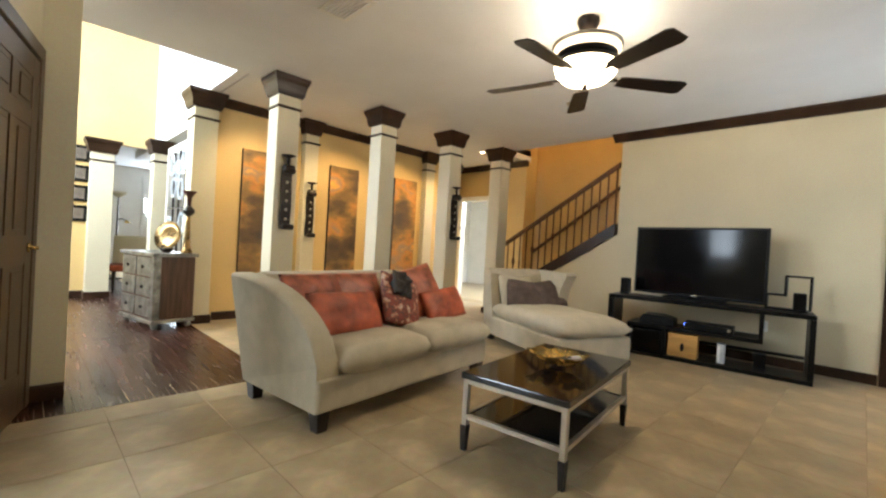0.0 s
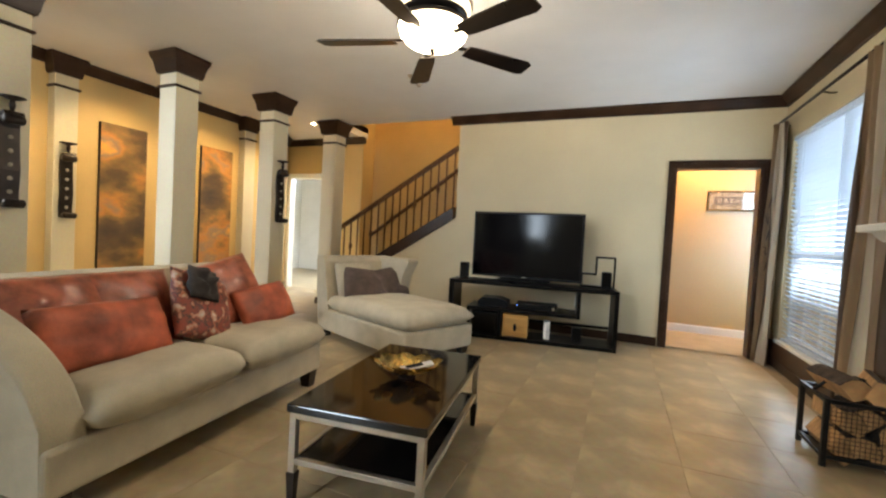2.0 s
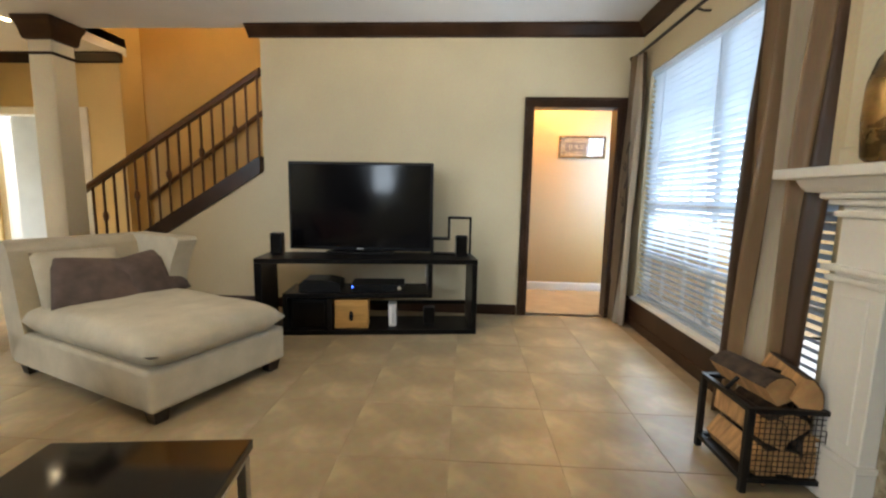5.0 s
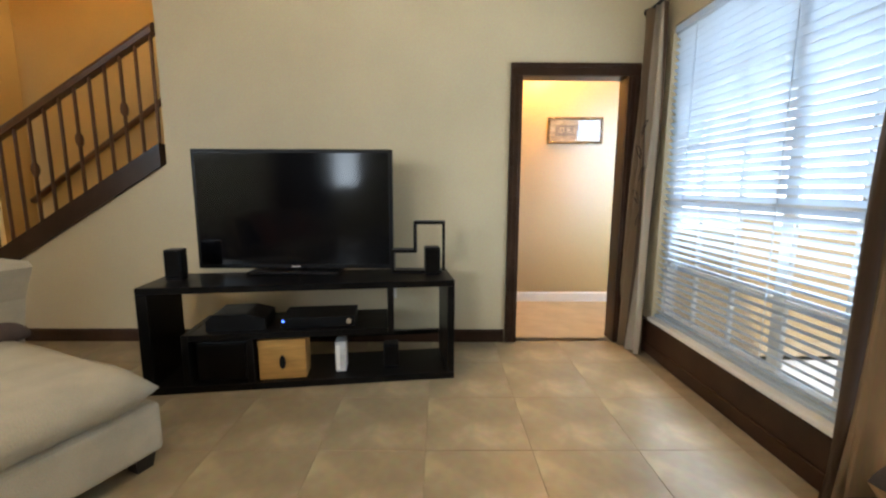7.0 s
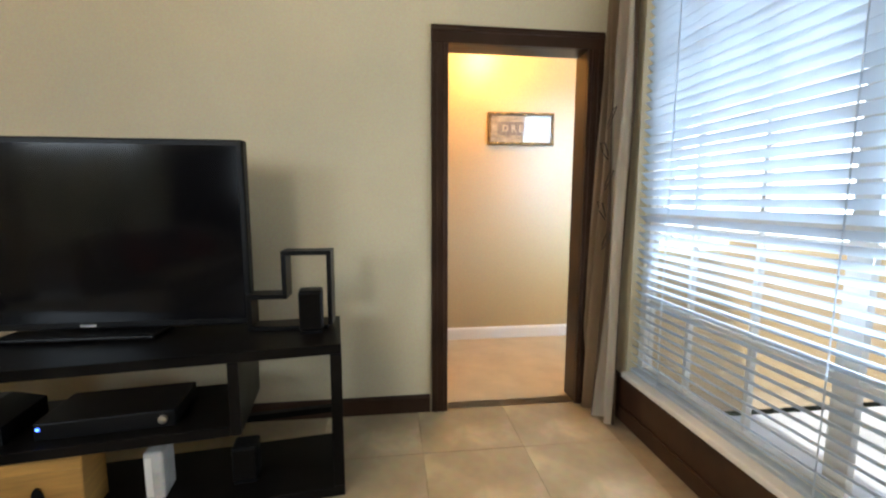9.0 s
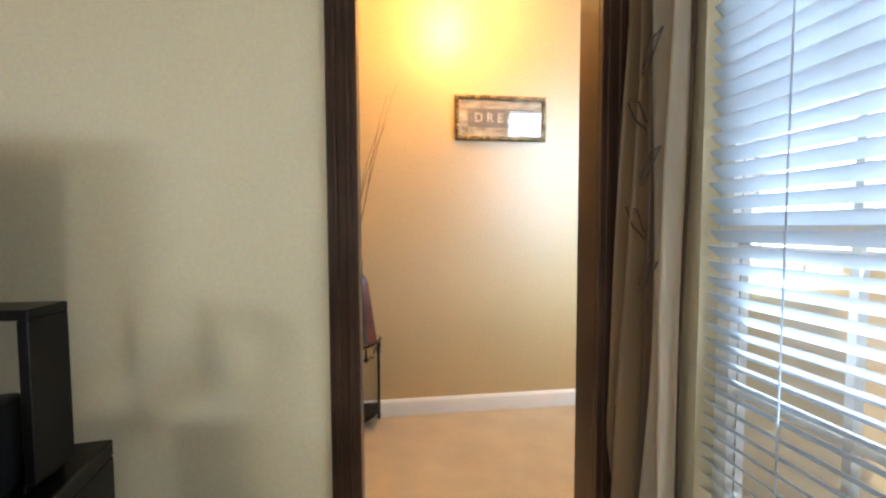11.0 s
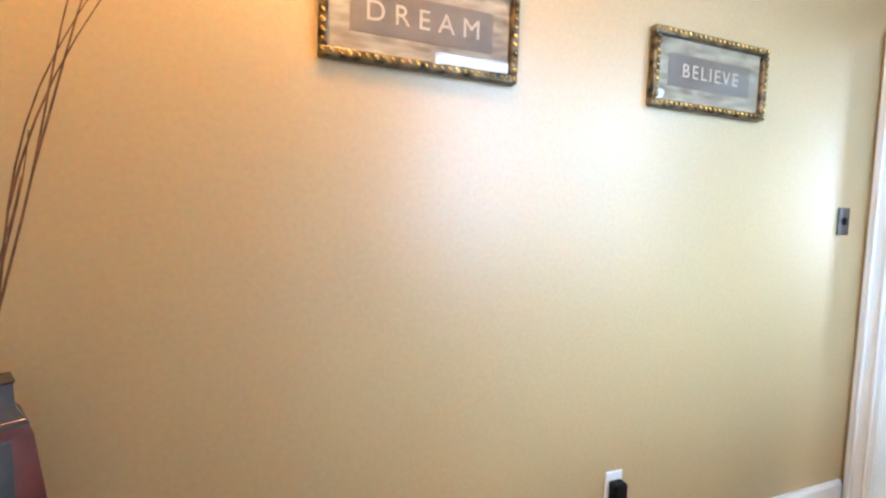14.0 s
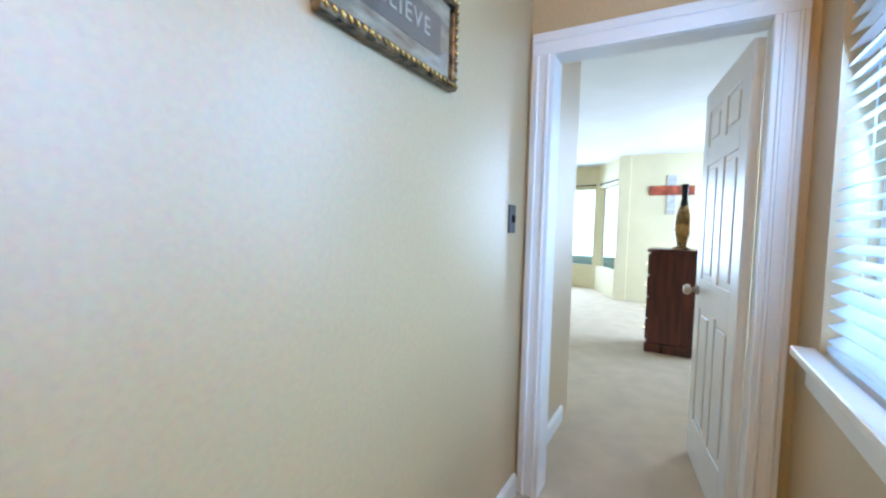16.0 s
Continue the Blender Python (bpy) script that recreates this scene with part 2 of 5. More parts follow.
# ---- building blocks ----
def box(bm, x0, x1, y0, y1, z0, z1, bevel=0.0, seg=1):
    vs = [bm.verts.new((x, y, z)) for x in (x0, x1) for y in (y0, y1) for z in (z0, z1)]
    faces = [bm.faces.new([vs[i] for i in f]) for f in ((0, 1, 3, 2), (4, 6, 7, 5), (0, 4, 5, 1), (2, 3, 7, 6), (0, 2, 6, 4), (1, 5, 7, 3))]
    if bevel:
        edges = list({e for f in faces for e in f.edges})
        bmesh.ops.bevel(bm, geom=edges, offset=bevel, segments=seg, profile=0.5, affect="EDGES")
    return bm


def B(x0, x1, y0, y1, z0, z1, bevel=0.0, seg=1):
    return box(bmesh.new(), x0, x1, y0, y1, z0, z1, bevel, seg)


def lathe(profile, steps=24, centre=(0, 0), bm=None):
    bm = bm or bmesh.new()
    rings = []
    for r, z in profile:
        rings.append([bm.verts.new((centre[0] + r * math.cos(2 * math.pi * k / steps), centre[1] + r * math.sin(2 * math.pi * k / steps), z)) for k in range(steps)])
    for a, b in zip(rings, rings[1:]):
        for k in range(steps):
            bm.faces.new((a[k], a[(k + 1) % steps], b[(k + 1) % steps], b[k]))
    bm.faces.new(rings[0][::-1])
    bm.faces.new(rings[-1])
    return bm


def tube(points, radius, steps=8, bm=None, taper=1.0):
    bm = bm or bmesh.new()
    pts = [Vector(p) for p in points]
    rings = []
    for i, p in enumerate(pts):
        d = (pts[min(i + 1, len(pts) - 1)] - pts[max(i - 1, 0)]).normalized()
        u = d.orthogonal().normalized() if abs(d.z) < 0.9 else d.cross(Vector((0, 1, 0))).normalized()
        if abs(d.z) < 0.9:
            u = d.cross(Vector((0, 0, 1))).normalized()
        v = d.cross(u)
        r = radius * (1 + (taper - 1) * i / max(1, len(pts) - 1))
        rings.append([bm.verts.new(p + r * (math.cos(2 * math.pi * k / steps) * u + math.sin(2 * math.pi * k / steps) * v)) for k in range(steps)])
    for a, b in zip(rings, rings[1:]):
        for k in range(steps):
            bm.faces.new((a[k], a[(k + 1) % steps], b[(k + 1) % steps], b[k]))
    bm.faces.new(rings[0][::-1])
    bm.faces.new(rings[-1])
    return bm


def prism(outline, lo, hi, axis="x", bm=None):
    """An outline of pairs, drawn out along an axis from lo to hi."""
    bm = bm or bmesh.new()
    place = {"x": lambda a, b, t: (t, a, b), "y": lambda a, b, t: (a, t, b), "z": lambda a, b, t: (a, b, t)}[axis]
    p = [bm.verts.new(place(a, b, lo)) for a, b in outline]
    q = [bm.verts.new(place(a, b, hi)) for a, b in outline]
    n = len(p)
    bm.faces.new(p[::-1])
    bm.faces.new(q)
    for k in range(n):
        bm.faces.new((p[k], p[(k + 1) % n], q[(k + 1) % n], q[k]))
    return bm


def cushion(w, d, h, power=3.5, crown=0.25, n=14, seed=0, wrinkle=0.006):
    """A stuffed block: w by d by h about its own centre, with rounded sides and a crowned middle."""
    bm = bmesh.new()
    bmesh.ops.create_grid(bm, x_segments=n, y_segments=n, size=0.5)
    top = list(bm.verts)
    geo = bmesh.ops.duplicate(bm, geom=bm.verts[:] + bm.edges[:] + bm.faces[:])
    low = [g for g in geo["geom"] if isinstance(g, bmesh.types.BMVert)]
    low_faces = [g for g in geo["geom"] if isinstance(g, bmesh.types.BMFace)]
    for vs, s in ((top, 1), (low, -1)):
        for v in vs:
            x, y = 2 * v.co.x, 2 * v.co.y
            e = max(0.0, (1 - abs(x) ** power) * (1 - abs(y) ** power)) ** 0.42
            wob = noise.noise(Vector((x * 2.1 + seed, y * 2.1, s * 3.0 + seed))) * wrinkle * 2.0 * e
            v.co = Vector((x * w / 2, y * d / 2, s * h / 2 * (e * (1 - crown) + crown * e * (1 - 0.5 * (x * x + y * y))) + wob))
    bmesh.ops.reverse_faces(bm, faces=low_faces)
    bmesh.ops.remove_doubles(bm, verts=bm.verts[:], dist=0.0008)
    return bm


def finish(name, bm, mat, smooth=False):
    bmesh.ops.recalc_face_normals(bm, faces=bm.faces[:])
    me = bpy.data.meshes.new(name)
    for f in bm.faces:
        f.smooth = smooth
    bm.to_mesh(me)
    bm.free()
    me.materials.append(mat)
    return me


def part(name, bm, mat, parent=None, label="", smooth=False, at=None):
    ob = new(name, finish(name, bm, mat, smooth))
    ob.parent = parent
    if at is not None:
        ob.matrix_basis = at
    if label:
        tagged(ob, label)
    return ob


def thing(name, label, category, at=None, group=""):
    ob = tagged(new(name), label, category, group)
    ob.empty_display_size = 0.1
    if at is not None:
        ob.matrix_basis = at
    return ob


def struct(name, bm, mat, label="", category=""):
    return tagged(part(name, bm, mat), label, category, kind="structure")


# ---- structure: the rooms ----
H = 2.76            # family room ceiling
WX = 0.97           # window wall
AX = -5.95          # gallery art wall
DY = 1.215           # hall's far wall
EX = 2.880           # hall's end wall
floor = struct("floor", B(-6.6, 1.1, -8.2, 1.0, -0.12, 0.0015), M_GROUT, "cream ceramic tile floor of the family room", "floor")
wood_floor = struct("floor_foyer", B(-13.2, -3.42, -8.2, -4.36, 0.0, 0.003), M_PLANK, "dark hardwood plank floor of the foyer", "floor")
struct("floor_hall", B(-0.55, EX + 0.12, 0.0, 1.26, -0.12, 0.004), M_CARPET, "beige carpet of the little hall", "carpet")
struct("floor_bedroom", B(EX + 0.12, 11.2, -1.5, 5.4, -0.12, 0.004), M_CARPET, "beige carpet of the bedroom", "carpet")
struct("floor_study", B(-9.0, -3.4, 1.0, 4.2, -0.12, -0.002), M_TILE, "pale floor of the room beyond", "floor")
struct("floor_white_room", B(-13.2, -8.0, -4.36, -1.0, -0.12, -0.002), M_CARPET, "pale floor of the living room", "floor")

# television wall with its door opening, and the stair wall's slope
bm = bmesh.new()
box(bm, -2.65, -0.02, 0.0, 0.12, 0, H)
box(bm, -0.02, 0.79, 0.0, 0.12, 2.05, H)
box(bm, 0.79, 1.09, 0.0, 0.12, 0, H)
struct("wall_television", bm, M_WALL, "tan painted wall behind the television", "wall")
SX0, SX1 = -4.72, -2.65          # foot and top of the visible stair
SLOPE = (1.546 - 0.62) / (-2.65 + 4.15)


def stair_z(x):
    return 1.546 + SLOPE * (x + 2.68)


struct("wall_stair_side", prism([(-4.62, 0), (-2.65, 0), (-2.65, stair_z(-2.65) - 0.17), (-4.62, stair_z(-4.62) - 0.17)], 0.012, 0.11, "y"), M_WALL, "tan wall under the staircase", "wall")
struct("wall_stair_back", B(-4.75, -0.5, 1.15, 1.25, 0, 5.2), M_GOLD, "golden painted wall behind the staircase", "wall")
struct("wall_stair_end", B(-0.60, -0.50, 0.12, 1.15, 0, 5.2), M_GOLD, "golden wall at the top of the stairs", "wall")
struct("wall_stair_upper", B(-4.75, -0.5, 0.03, 0.10, H + 0.2, 5.2), M_GOLD, "golden wall above the opening of the stairs", "wall")
struct("ceiling_stair", B(-4.85, -0.5, 0.0, 1.25, 5.2, 5.3), M_CEIL, "white ceiling over the stairs", "ceiling")
struct("wall_stair_left_upper", B(-4.85, -4.75, 0.03, 1.25, H + 0.1, 5.2), M_GOLD, "golden wall above the gallery", "wall")
# window wall
WY0, WY1, WZ0, WZ1 = -2.27, -0.22, 0.28, 2.30
bm = bmesh.new()
box(bm, WX, WX + 0.12, WY1, 0.0, 0, H)
box(bm, WX, WX + 0.12, -2.33, WY0, 0, H)
box(bm, WX, WX + 0.12, WY0, WY1, WZ1, H)
box(bm, WX, WX + 0.12, WY0, WY1, 0, WZ0)
struct("wall_window", bm, M_WALL, "tan painted wall round the large window", "wall")
bm = bmesh.new()
box(bm, 0.86, WX + 0.12, -8.2, -2.33, 1.20, H)
box(bm, 0.93, WX + 0.12, -2.55, -2.33, 0, 1.20)
box(bm, 0.93, WX + 0.12, -2.80, -2.55, 0, 1.20)
box(bm, 0.93, WX + 0.12, -3.75, -2.80, 0.76, 1.20)
box(bm, 0.93, WX + 0.12, -8.2, -3.75, 0, 1.20)
struct("wall_chimney", bm, M_WALL, "tan painted chimney breast above the mantel", "wall")
bm = bmesh.new()
box(bm, -3.87, -3.55, -8.3, -8.2, 0, H)
box(bm, -3.55, -2.65, -8.3, -8.2, 0, 1.2)
box(bm, -3.55, -2.65, -8.3, -8.2, 2.3, H)
box(bm, -2.65, 1.09, -8.3, -8.2, 0, H)
struct("wall_behind", bm, M_WALL, "tan wall behind the viewer", "wall")
# slanted wall with the brown panel door and its end
struct("wall_door_side", prism([(-2.70, -5.99), (-3.75, -5.75), (-3.75, -5.57), (-3.87, -5.57), (-3.87, -8.2), (-3.75, -8.2), (-3.75, -5.89), (-2.70, -6.13)], 0, H, "z"), M_PALE, "pale wall beside the brown panel door", "wall")
# art wall and the wall at the gallery's end
struct("wall_art", B(AX - 0.14, AX, -4.28, 0.10, 0, H), M_GOLD, "golden lit gallery wall with three paintings", "wall")
struct("wall_gallery_corner", prism([(AX - 0.14, 0.10), (AX, 0.10), (-6.42, 0.80), (-6.56, 0.80)], 0, H, "z"), M_GOLD, "golden slanted corner wall of the gallery", "wall")
bm = bmesh.new()
box(bm, -6.60, -6.34, 0.80, 0.92, 0, H)
box(bm, -6.34, -5.26, 0.80, 0.92, 2.08, H)
box(bm, -5.26, -4.75, 0.80, 0.92, 0, H)
box(bm, -4.85, -4.75, 0.92, 1.25, 0, H + 0.1)
struct("wall_gallery_end", bm, M_GOLD, "golden wall with the white cased doorway", "wall")
# ceilings
bm = bmesh.new()
box(bm, -4.82, 1.09, -8.3, -4.18, H, H + 0.2)
box(bm, AX - 0.14, 1.09, -4.18, 0.03, H, H + 0.2)
box(bm, -6.60, -4.75, 0.03, 0.92, H, H + 0.2)
box(bm, -2.65, 1.09, 0.03, 0.12, H, H + 0.2)
struct("ceiling", bm, M_CEIL, "white textured ceiling of the family room", "ceiling")
# foyer: high ceiling and far walls
struct("ceiling_foyer", B(-10.4, -4.70, -8.3, -4.0, 4.5, 4.6), M_CEIL, "bright white high ceiling of the foyer", "ceiling")
struct("wall_foyer_upper_side", B(-4.82, -4.72, -8.3, -4.18, H + 0.2, 4.5), M_PALE, "pale wall above the family room edge", "wall")
bm = bmesh.new()
box(bm, -10.4, AX - 0.14, -4.30, -4.18, 2.45, 4.5)
box(bm, AX - 0.14, -4.82, -4.30, -4.20, H, 4.5)
struct("wall_foyer_upper", bm, M_CEIL, "white upper wall of the foyer", "wall")
bm = bmesh.new()
box(bm, -8.72, -8.60, -8.3, -5.10, 0, 4.5)
box(bm, -8.72, -8.60, -5.10, -4.18, 2.40, 4.5)
struct("wall_foyer_end", bm, M_GOLD, "golden foyer wall with small pictures", "wall")
bm = bmesh.new()
box(bm, -10.4, -8.6, -8.4, -8.3, 0, 4.5)
box(bm, -8.6, -5.4, -8.4, -8.3, 0, 2.3)
box(bm, -8.6, -5.4, -8.4, -8.3, 4.1, 4.5)
box(bm, -5.4, -2.75, -8.4, -8.3, 0, 4.5)
struct("wall_foyer_front", bm, M_PALE, "pale front wall of the foyer with a high window", "wall")
struct("wall_white_room", B(-13.3, -13.2, -8.3, -1.0, 0, 2.6), M_WHITE, "white far wall of the living room", "wall")
struct("wall_white_room_side", B(-13.2, -6.1, -1.1, -1.0, 0, 2.6), M_WHITE, "white side wall of the living room", "wall")
struct("wall_white_room_south", B(-13.2, -10.4, -8.4, -8.3, 0, 2.6), M_WHITE, "white wall of the living room", "wall")
struct("ceiling_white_room", B(-13.3, AX - 0.14, -4.18, -1.0, 2.6, 2.7), M_CEIL, "white ceiling of the living room", "ceiling")
struct("ceiling_white_room_far", B(-13.3, -8.72, -8.4, -4.18, 2.6, 2.7), M_CEIL, "white ceiling of the living room's end", "ceiling")
# study beyond the white doorway
bm = bmesh.new()
box(bm, -9.0, -3.4, 4.1, 4.2, 0, 2.6)
box(bm, -9.1, -9.0, 0.9, 4.2, 0, 2.6)
box(bm, -3.4, -3.3, 1.25, 4.2, 0, 2.6)
struct("wall_study", bm, M_WHITE, "white walls of the bright room beyond", "wall")
struct("ceiling_study", box(B(-9.1, -4.85, 0.92, 4.2, 2.6, 2.7), -4.85, -3.3, 1.25, 4.2, 2.6, 2.7), M_CEIL, "white ceiling of the room beyond", "ceiling")
struct("wall_study_near", B(-9.1, -6.60, 0.92, 1.0, 0, 2.6), M_WHITE, "white near wall of the room beyond", "wall")
# hall
HH = 2.64
struct("wall_dream", B(-0.50, EX + 1.05, DY, DY + 0.12, 0, HH), M_HALL, "satin golden hall wall with framed word signs", "wall")
struct("wall_hall_left", B(-0.50, -0.285, 0.12, DY, 0, HH), M_HALL, "golden hall wall with the thermostat", "wall")
bm = bmesh.new()
box(bm, EX, EX + 0.12, 1.12, DY, 0, HH)
box(bm, EX, EX + 0.12, 0.20, 0.31, 0, HH)
box(bm, EX, EX + 0.12, 0.31, 1.12, 2.055, HH)
struct("wall_hall_end", bm, M_HALL, "tan end wall of the hall round the white door", "wall")
HW = ((1.10, 1.72), (1.98, 2.62))
HZ0, HZ1 = 0.92, 2.15
bm = bmesh.new()
box(bm, 1.09, EX + 0.12, 0.0, 0.20, 0, HZ0)
box(bm, 1.09, EX + 0.12, 0.0, 0.20, HZ1, H)
box(bm, 1.09, 1.10, 0.0, 0.20, HZ0, HZ1)
box(bm, 1.72, 1.98, 0.0, 0.20, HZ0, HZ1)
box(bm, 2.62, EX + 0.12, 0.0, 0.20, HZ0, HZ1)
struct("wall_hall_windows", bm, M_HALL, "tan hall wall with two blinded windows", "wall")
struct("ceiling_hall", B(-0.5, EX + 0.12, 0.12, DY + 0.12, HH, HH + 0.1), M_CEIL, "white ceiling of the hall", "ceiling")
# bedroom
bm = bmesh.new()
box(bm, 3.75, 3.87, DY + 0.12, 5.4, 0, 2.7)
struct("wall_bedroom_corner", bm, M_BED, "cream wall where the bedroom widens", "wall")
struct("wall_bedroom_north", B(3.75, 11.3, 5.4, 5.5, 0, 4.0), M_BED, "cream bedroom wall", "wall")
bm = bmesh.new()
box(bm, 3.1, 6.2, -1.6, -1.5, 0, 4.0)
box(bm, 6.2, 8.8, -1.6, -1.5, 0, 0.7)
box(bm, 6.2, 8.8, -1.6, -1.5, 2.5, 4.0)
box(bm, 8.8, 9.3, -1.6, -1.5, 0, 4.0)
box(bm, 3.0, 3.1, -1.6, 0.0, 0, 4.0)
struct("wall_bedroom_south", bm, M_BED, "bright cream bedroom wall with a window", "wall")
bm = bmesh.new()
box(bm, 9.2, 9.3, -1.5, 1.55, 0, 4.0)
struct("wall_bedroom_cross", bm, M_BED, "bright cream bedroom wall with the red cross", "wall")
struct("ceiling_bedroom", prism([(-1.6, 2.6), (5.5, 2.6), (5.5, 2.72), (2.0, 3.9), (-1.6, 2.72)], 3.75, 11.3, "x"), M_CEIL, "white vaulted bedroom ceiling", "ceiling")
struct("ceiling_bedroom_entry", B(2.82, 3.75, -1.6, DY + 0.12, 2.6, 2.7), M_CEIL, "white ceiling of the bedroom entry", "ceiling")
# bay of the bedroom: three posts, low wall, header
bm = bmesh.new()
for p in ((9.25, 1.5), (10.45, 2.1), (10.75, 3.35), (10.45, 4.6), (9.25, 5.2)):
    box(bm, p[0] - 0.10, p[0] + 0.10, p[1] - 0.10, p[1] + 0.10, 0, 2.6)
for a, b in (((9.25, 1.5), (10.45, 2.1)), ((10.45, 2.1), (10.75, 3.35)), ((10.75, 3.35), (10.45, 4.6)), ((10.45, 4.6), (9.25, 5.2))):
    for z0, z1 in ((0, 0.50), (2.12, 2.6)):
        va, vb = Vector(a), Vector(b)
        nrm = Vector((-(vb - va).y, (vb - va).x)).normalized() * 0.07
        prism([tuple(va + nrm), tuple(vb + nrm), tuple(vb - nrm), tuple(va - nrm)], z0, z1, "z", bm)
struct("wall_bay", bm, M_BED, "cream bay with tall bright windows", "wall")
# pale cool wall and ground, added to brighten the large window's view
struct("wall_court", B(2.98, 3.0, -6.0, -0.01, -0.3, 4.0), M_BOUNCE, "added pale bounce wall across the courtyard", "wall")
struct("pavement", B(1.10, 2.98, -6.0, -0.01, -0.30, -0.15), M_BOUNCE, "added pale bounce ground in the courtyard", "pavement")
# emissive sheet added behind the garden so the bay windows look bright
struct("backdrop", B(27, 27.2, -8, 22, -0.3, 12), M_BACKDROP_GLOW, "added glowing backdrop sheet brightening the bay windows", "backdrop")
struct("ground", B(-60, 60, -60, 60, -0.45, -0.30), M_LAWN, "green lawn round the house", "ground")

# ---- trim ----
CROWN = [(0, 0), (0.095, 0), (0.095, -0.018), (0.078, -0.028), (0.060, -0.050), (0.030, -0.082), (0.014, -0.098), (0.014, -0.120), (0, -0.120)]


def crown(name, axis, lo, hi, at, out, top=H, label="dark stained crown moulding", profile=CROWN, mat=None):
    pr = [(at + out * a, top - 0.001 + 0.86 * b) for a, b in profile]
    return struct(name, prism(pr, lo, hi, axis), mat or M_BROWN, label, "crown moulding")


BASE = [(0, 0), (0.018, 0), (0.018, 0.085), (0.010, 0.100), (0, 0.100)]


def baseboard(axis, lo, hi, at, out, mat=None, label="dark stained baseboard"):
    pr = [(at + out * a, b + 0.005) for a, b in BASE]
    return struct("baseboard", prism(pr, lo, hi, axis), mat or M_BROWN, label, "baseboard")


crown("trim_crown_television", "x", -2.76, WX, 0.0, -1)
crown("trim_crown_window", "y", -2.24, 0.0, WX, -1)
crown("trim_crown_chimney", "y", -8.2, -2.33, 0.86, -1)
crown("trim_crown_art", "y", -4.2, 0.10, AX, 1)
crown("trim_crown_gallery_end", "x", -6.42, -4.70, 0.80, -1)
crown("trim_crown_television_end", "y", 0.0, 0.11, -2.65, -1)
baseboard("x", -2.66, -0.10, 0.0, -1)
baseboard("x", -4.60, -2.70, 0.012, -1)
baseboard("y", -4.1, 0.10, AX, 1)
baseboard("x", -5.15, -4.75, 0.80, -1)
_dm = pose(AX, 0.10, 0, 0, 0, math.degrees(math.atan2(0.70, -0.47)))
_o = crown("trim_crown_slant", "x", 0.0, 0.84, 0.0, -1)
_o.matrix_basis = _dm
_o = baseboard("x", 0.0, 0.84, 0.0, -1)
_o.matrix_basis = _dm
baseboard("x", -0.285, 2.85, DY, -1, M_WHITE, "white baseboard")
baseboard("y", 0.12, DY, -0.285, 1, M_WHITE, "white baseboard")
baseboard("x", EX + 0.14, 3.75, DY, -1, M_WHITE, "white baseboard")
baseboard("x", 1.2, EX, 0.20, 1, M_WHITE, "white baseboard")
baseboard("y", -8.3, -5.12, -8.60, 1)
_t = math.atan2(0.24, -1.05)
_bb = baseboard("x", 0.0, 0.09, 0.0, 1)
_bb.matrix_basis = pose(-2.70, -5.99, 0, 0, 0, math.degrees(_t)) @ Matrix.Scale(-1, 4, (0, 1, 0))
baseboard("y", -5.74, -5.57, -3.75, 1)
struct("trim_window_panel", B(0.945, WX, -2.32, -0.02, 0.005, 0.25, 0.004), M_BROWN, "dark stained panel below the window", "trim")
struct("trim_window_panel_foot", B(0.932, 0.945, -2.32, -0.02, 0.005, 0.09, 0.004), M_BROWN, "dark stained foot board below the window", "trim")


def casing(name, plane, at, lo, hi, top, depth, out, mat, label, width=0.09, thick=0.022):
    """A cased opening: three moulded boards on the face and a jamb lining."""
    th = tagged(new(name), label, "door frame", kind="structure")

    def bx(u0, u1, w0, w1, z0, z1, bev=0.003):
        return B(u0, u1, w0, w1, z0, z1, bev) if plane == "x" else B(w0, w1, u0, u1, z0, z1, bev)
    w0, w1 = sorted((at, at + out * thick))
    v0, v1 = sorted((at + out * thick, at + out * (thick + 0.008)))
    for u0, u1 in ((lo - width, lo), (hi, hi + width)):
        part("jamb_board", bx(u0, u1, w0, w1, 0.005, top), mat, th)
        part("bead", bx(u0 + 0.018, u0 + 0.032, v0, v1, 0.005, top), mat, th)
        part("bead", bx(u1 - 0.034, u1 - 0.020, v0, v1, 0.005, top), mat, th)
    part("head_board", bx(lo - width, hi + width, w0, w1, top, top + width), mat, th)
    part("bead", bx(lo - width, hi + width, v0, v1, top + 0.055, top + 0.07), mat, th)
    d0, d1 = sorted((at - out * 0.0, at - out * depth))
    part("lining", bx(lo - 0.02, lo, d0, d1, 0.005, top), mat, th)
    part("lining", bx(hi, hi + 0.02, d0, d1, 0.005, top), mat, th)
    part("lining", bx(lo - 0.02, hi + 0.02, d0, d1, top, top + 0.02), mat, th)
    return th


casing("door_1", "x", 0.0, 0.0, 0.77, 2.03, 0.14, -1, M_BROWN, "dark stained door casing to the little hall")
casing("door_2", "y", EX, 0.33, 1.10, 2.035, 0.12, -1, M_WHITE, "white door casing to the bedroom", 0.10)
casing("door_3", "x", 0.80, -6.32, -5.28, 2.06, 0.12, -1, M_WHITE, "white cased doorway at the end of the gallery")


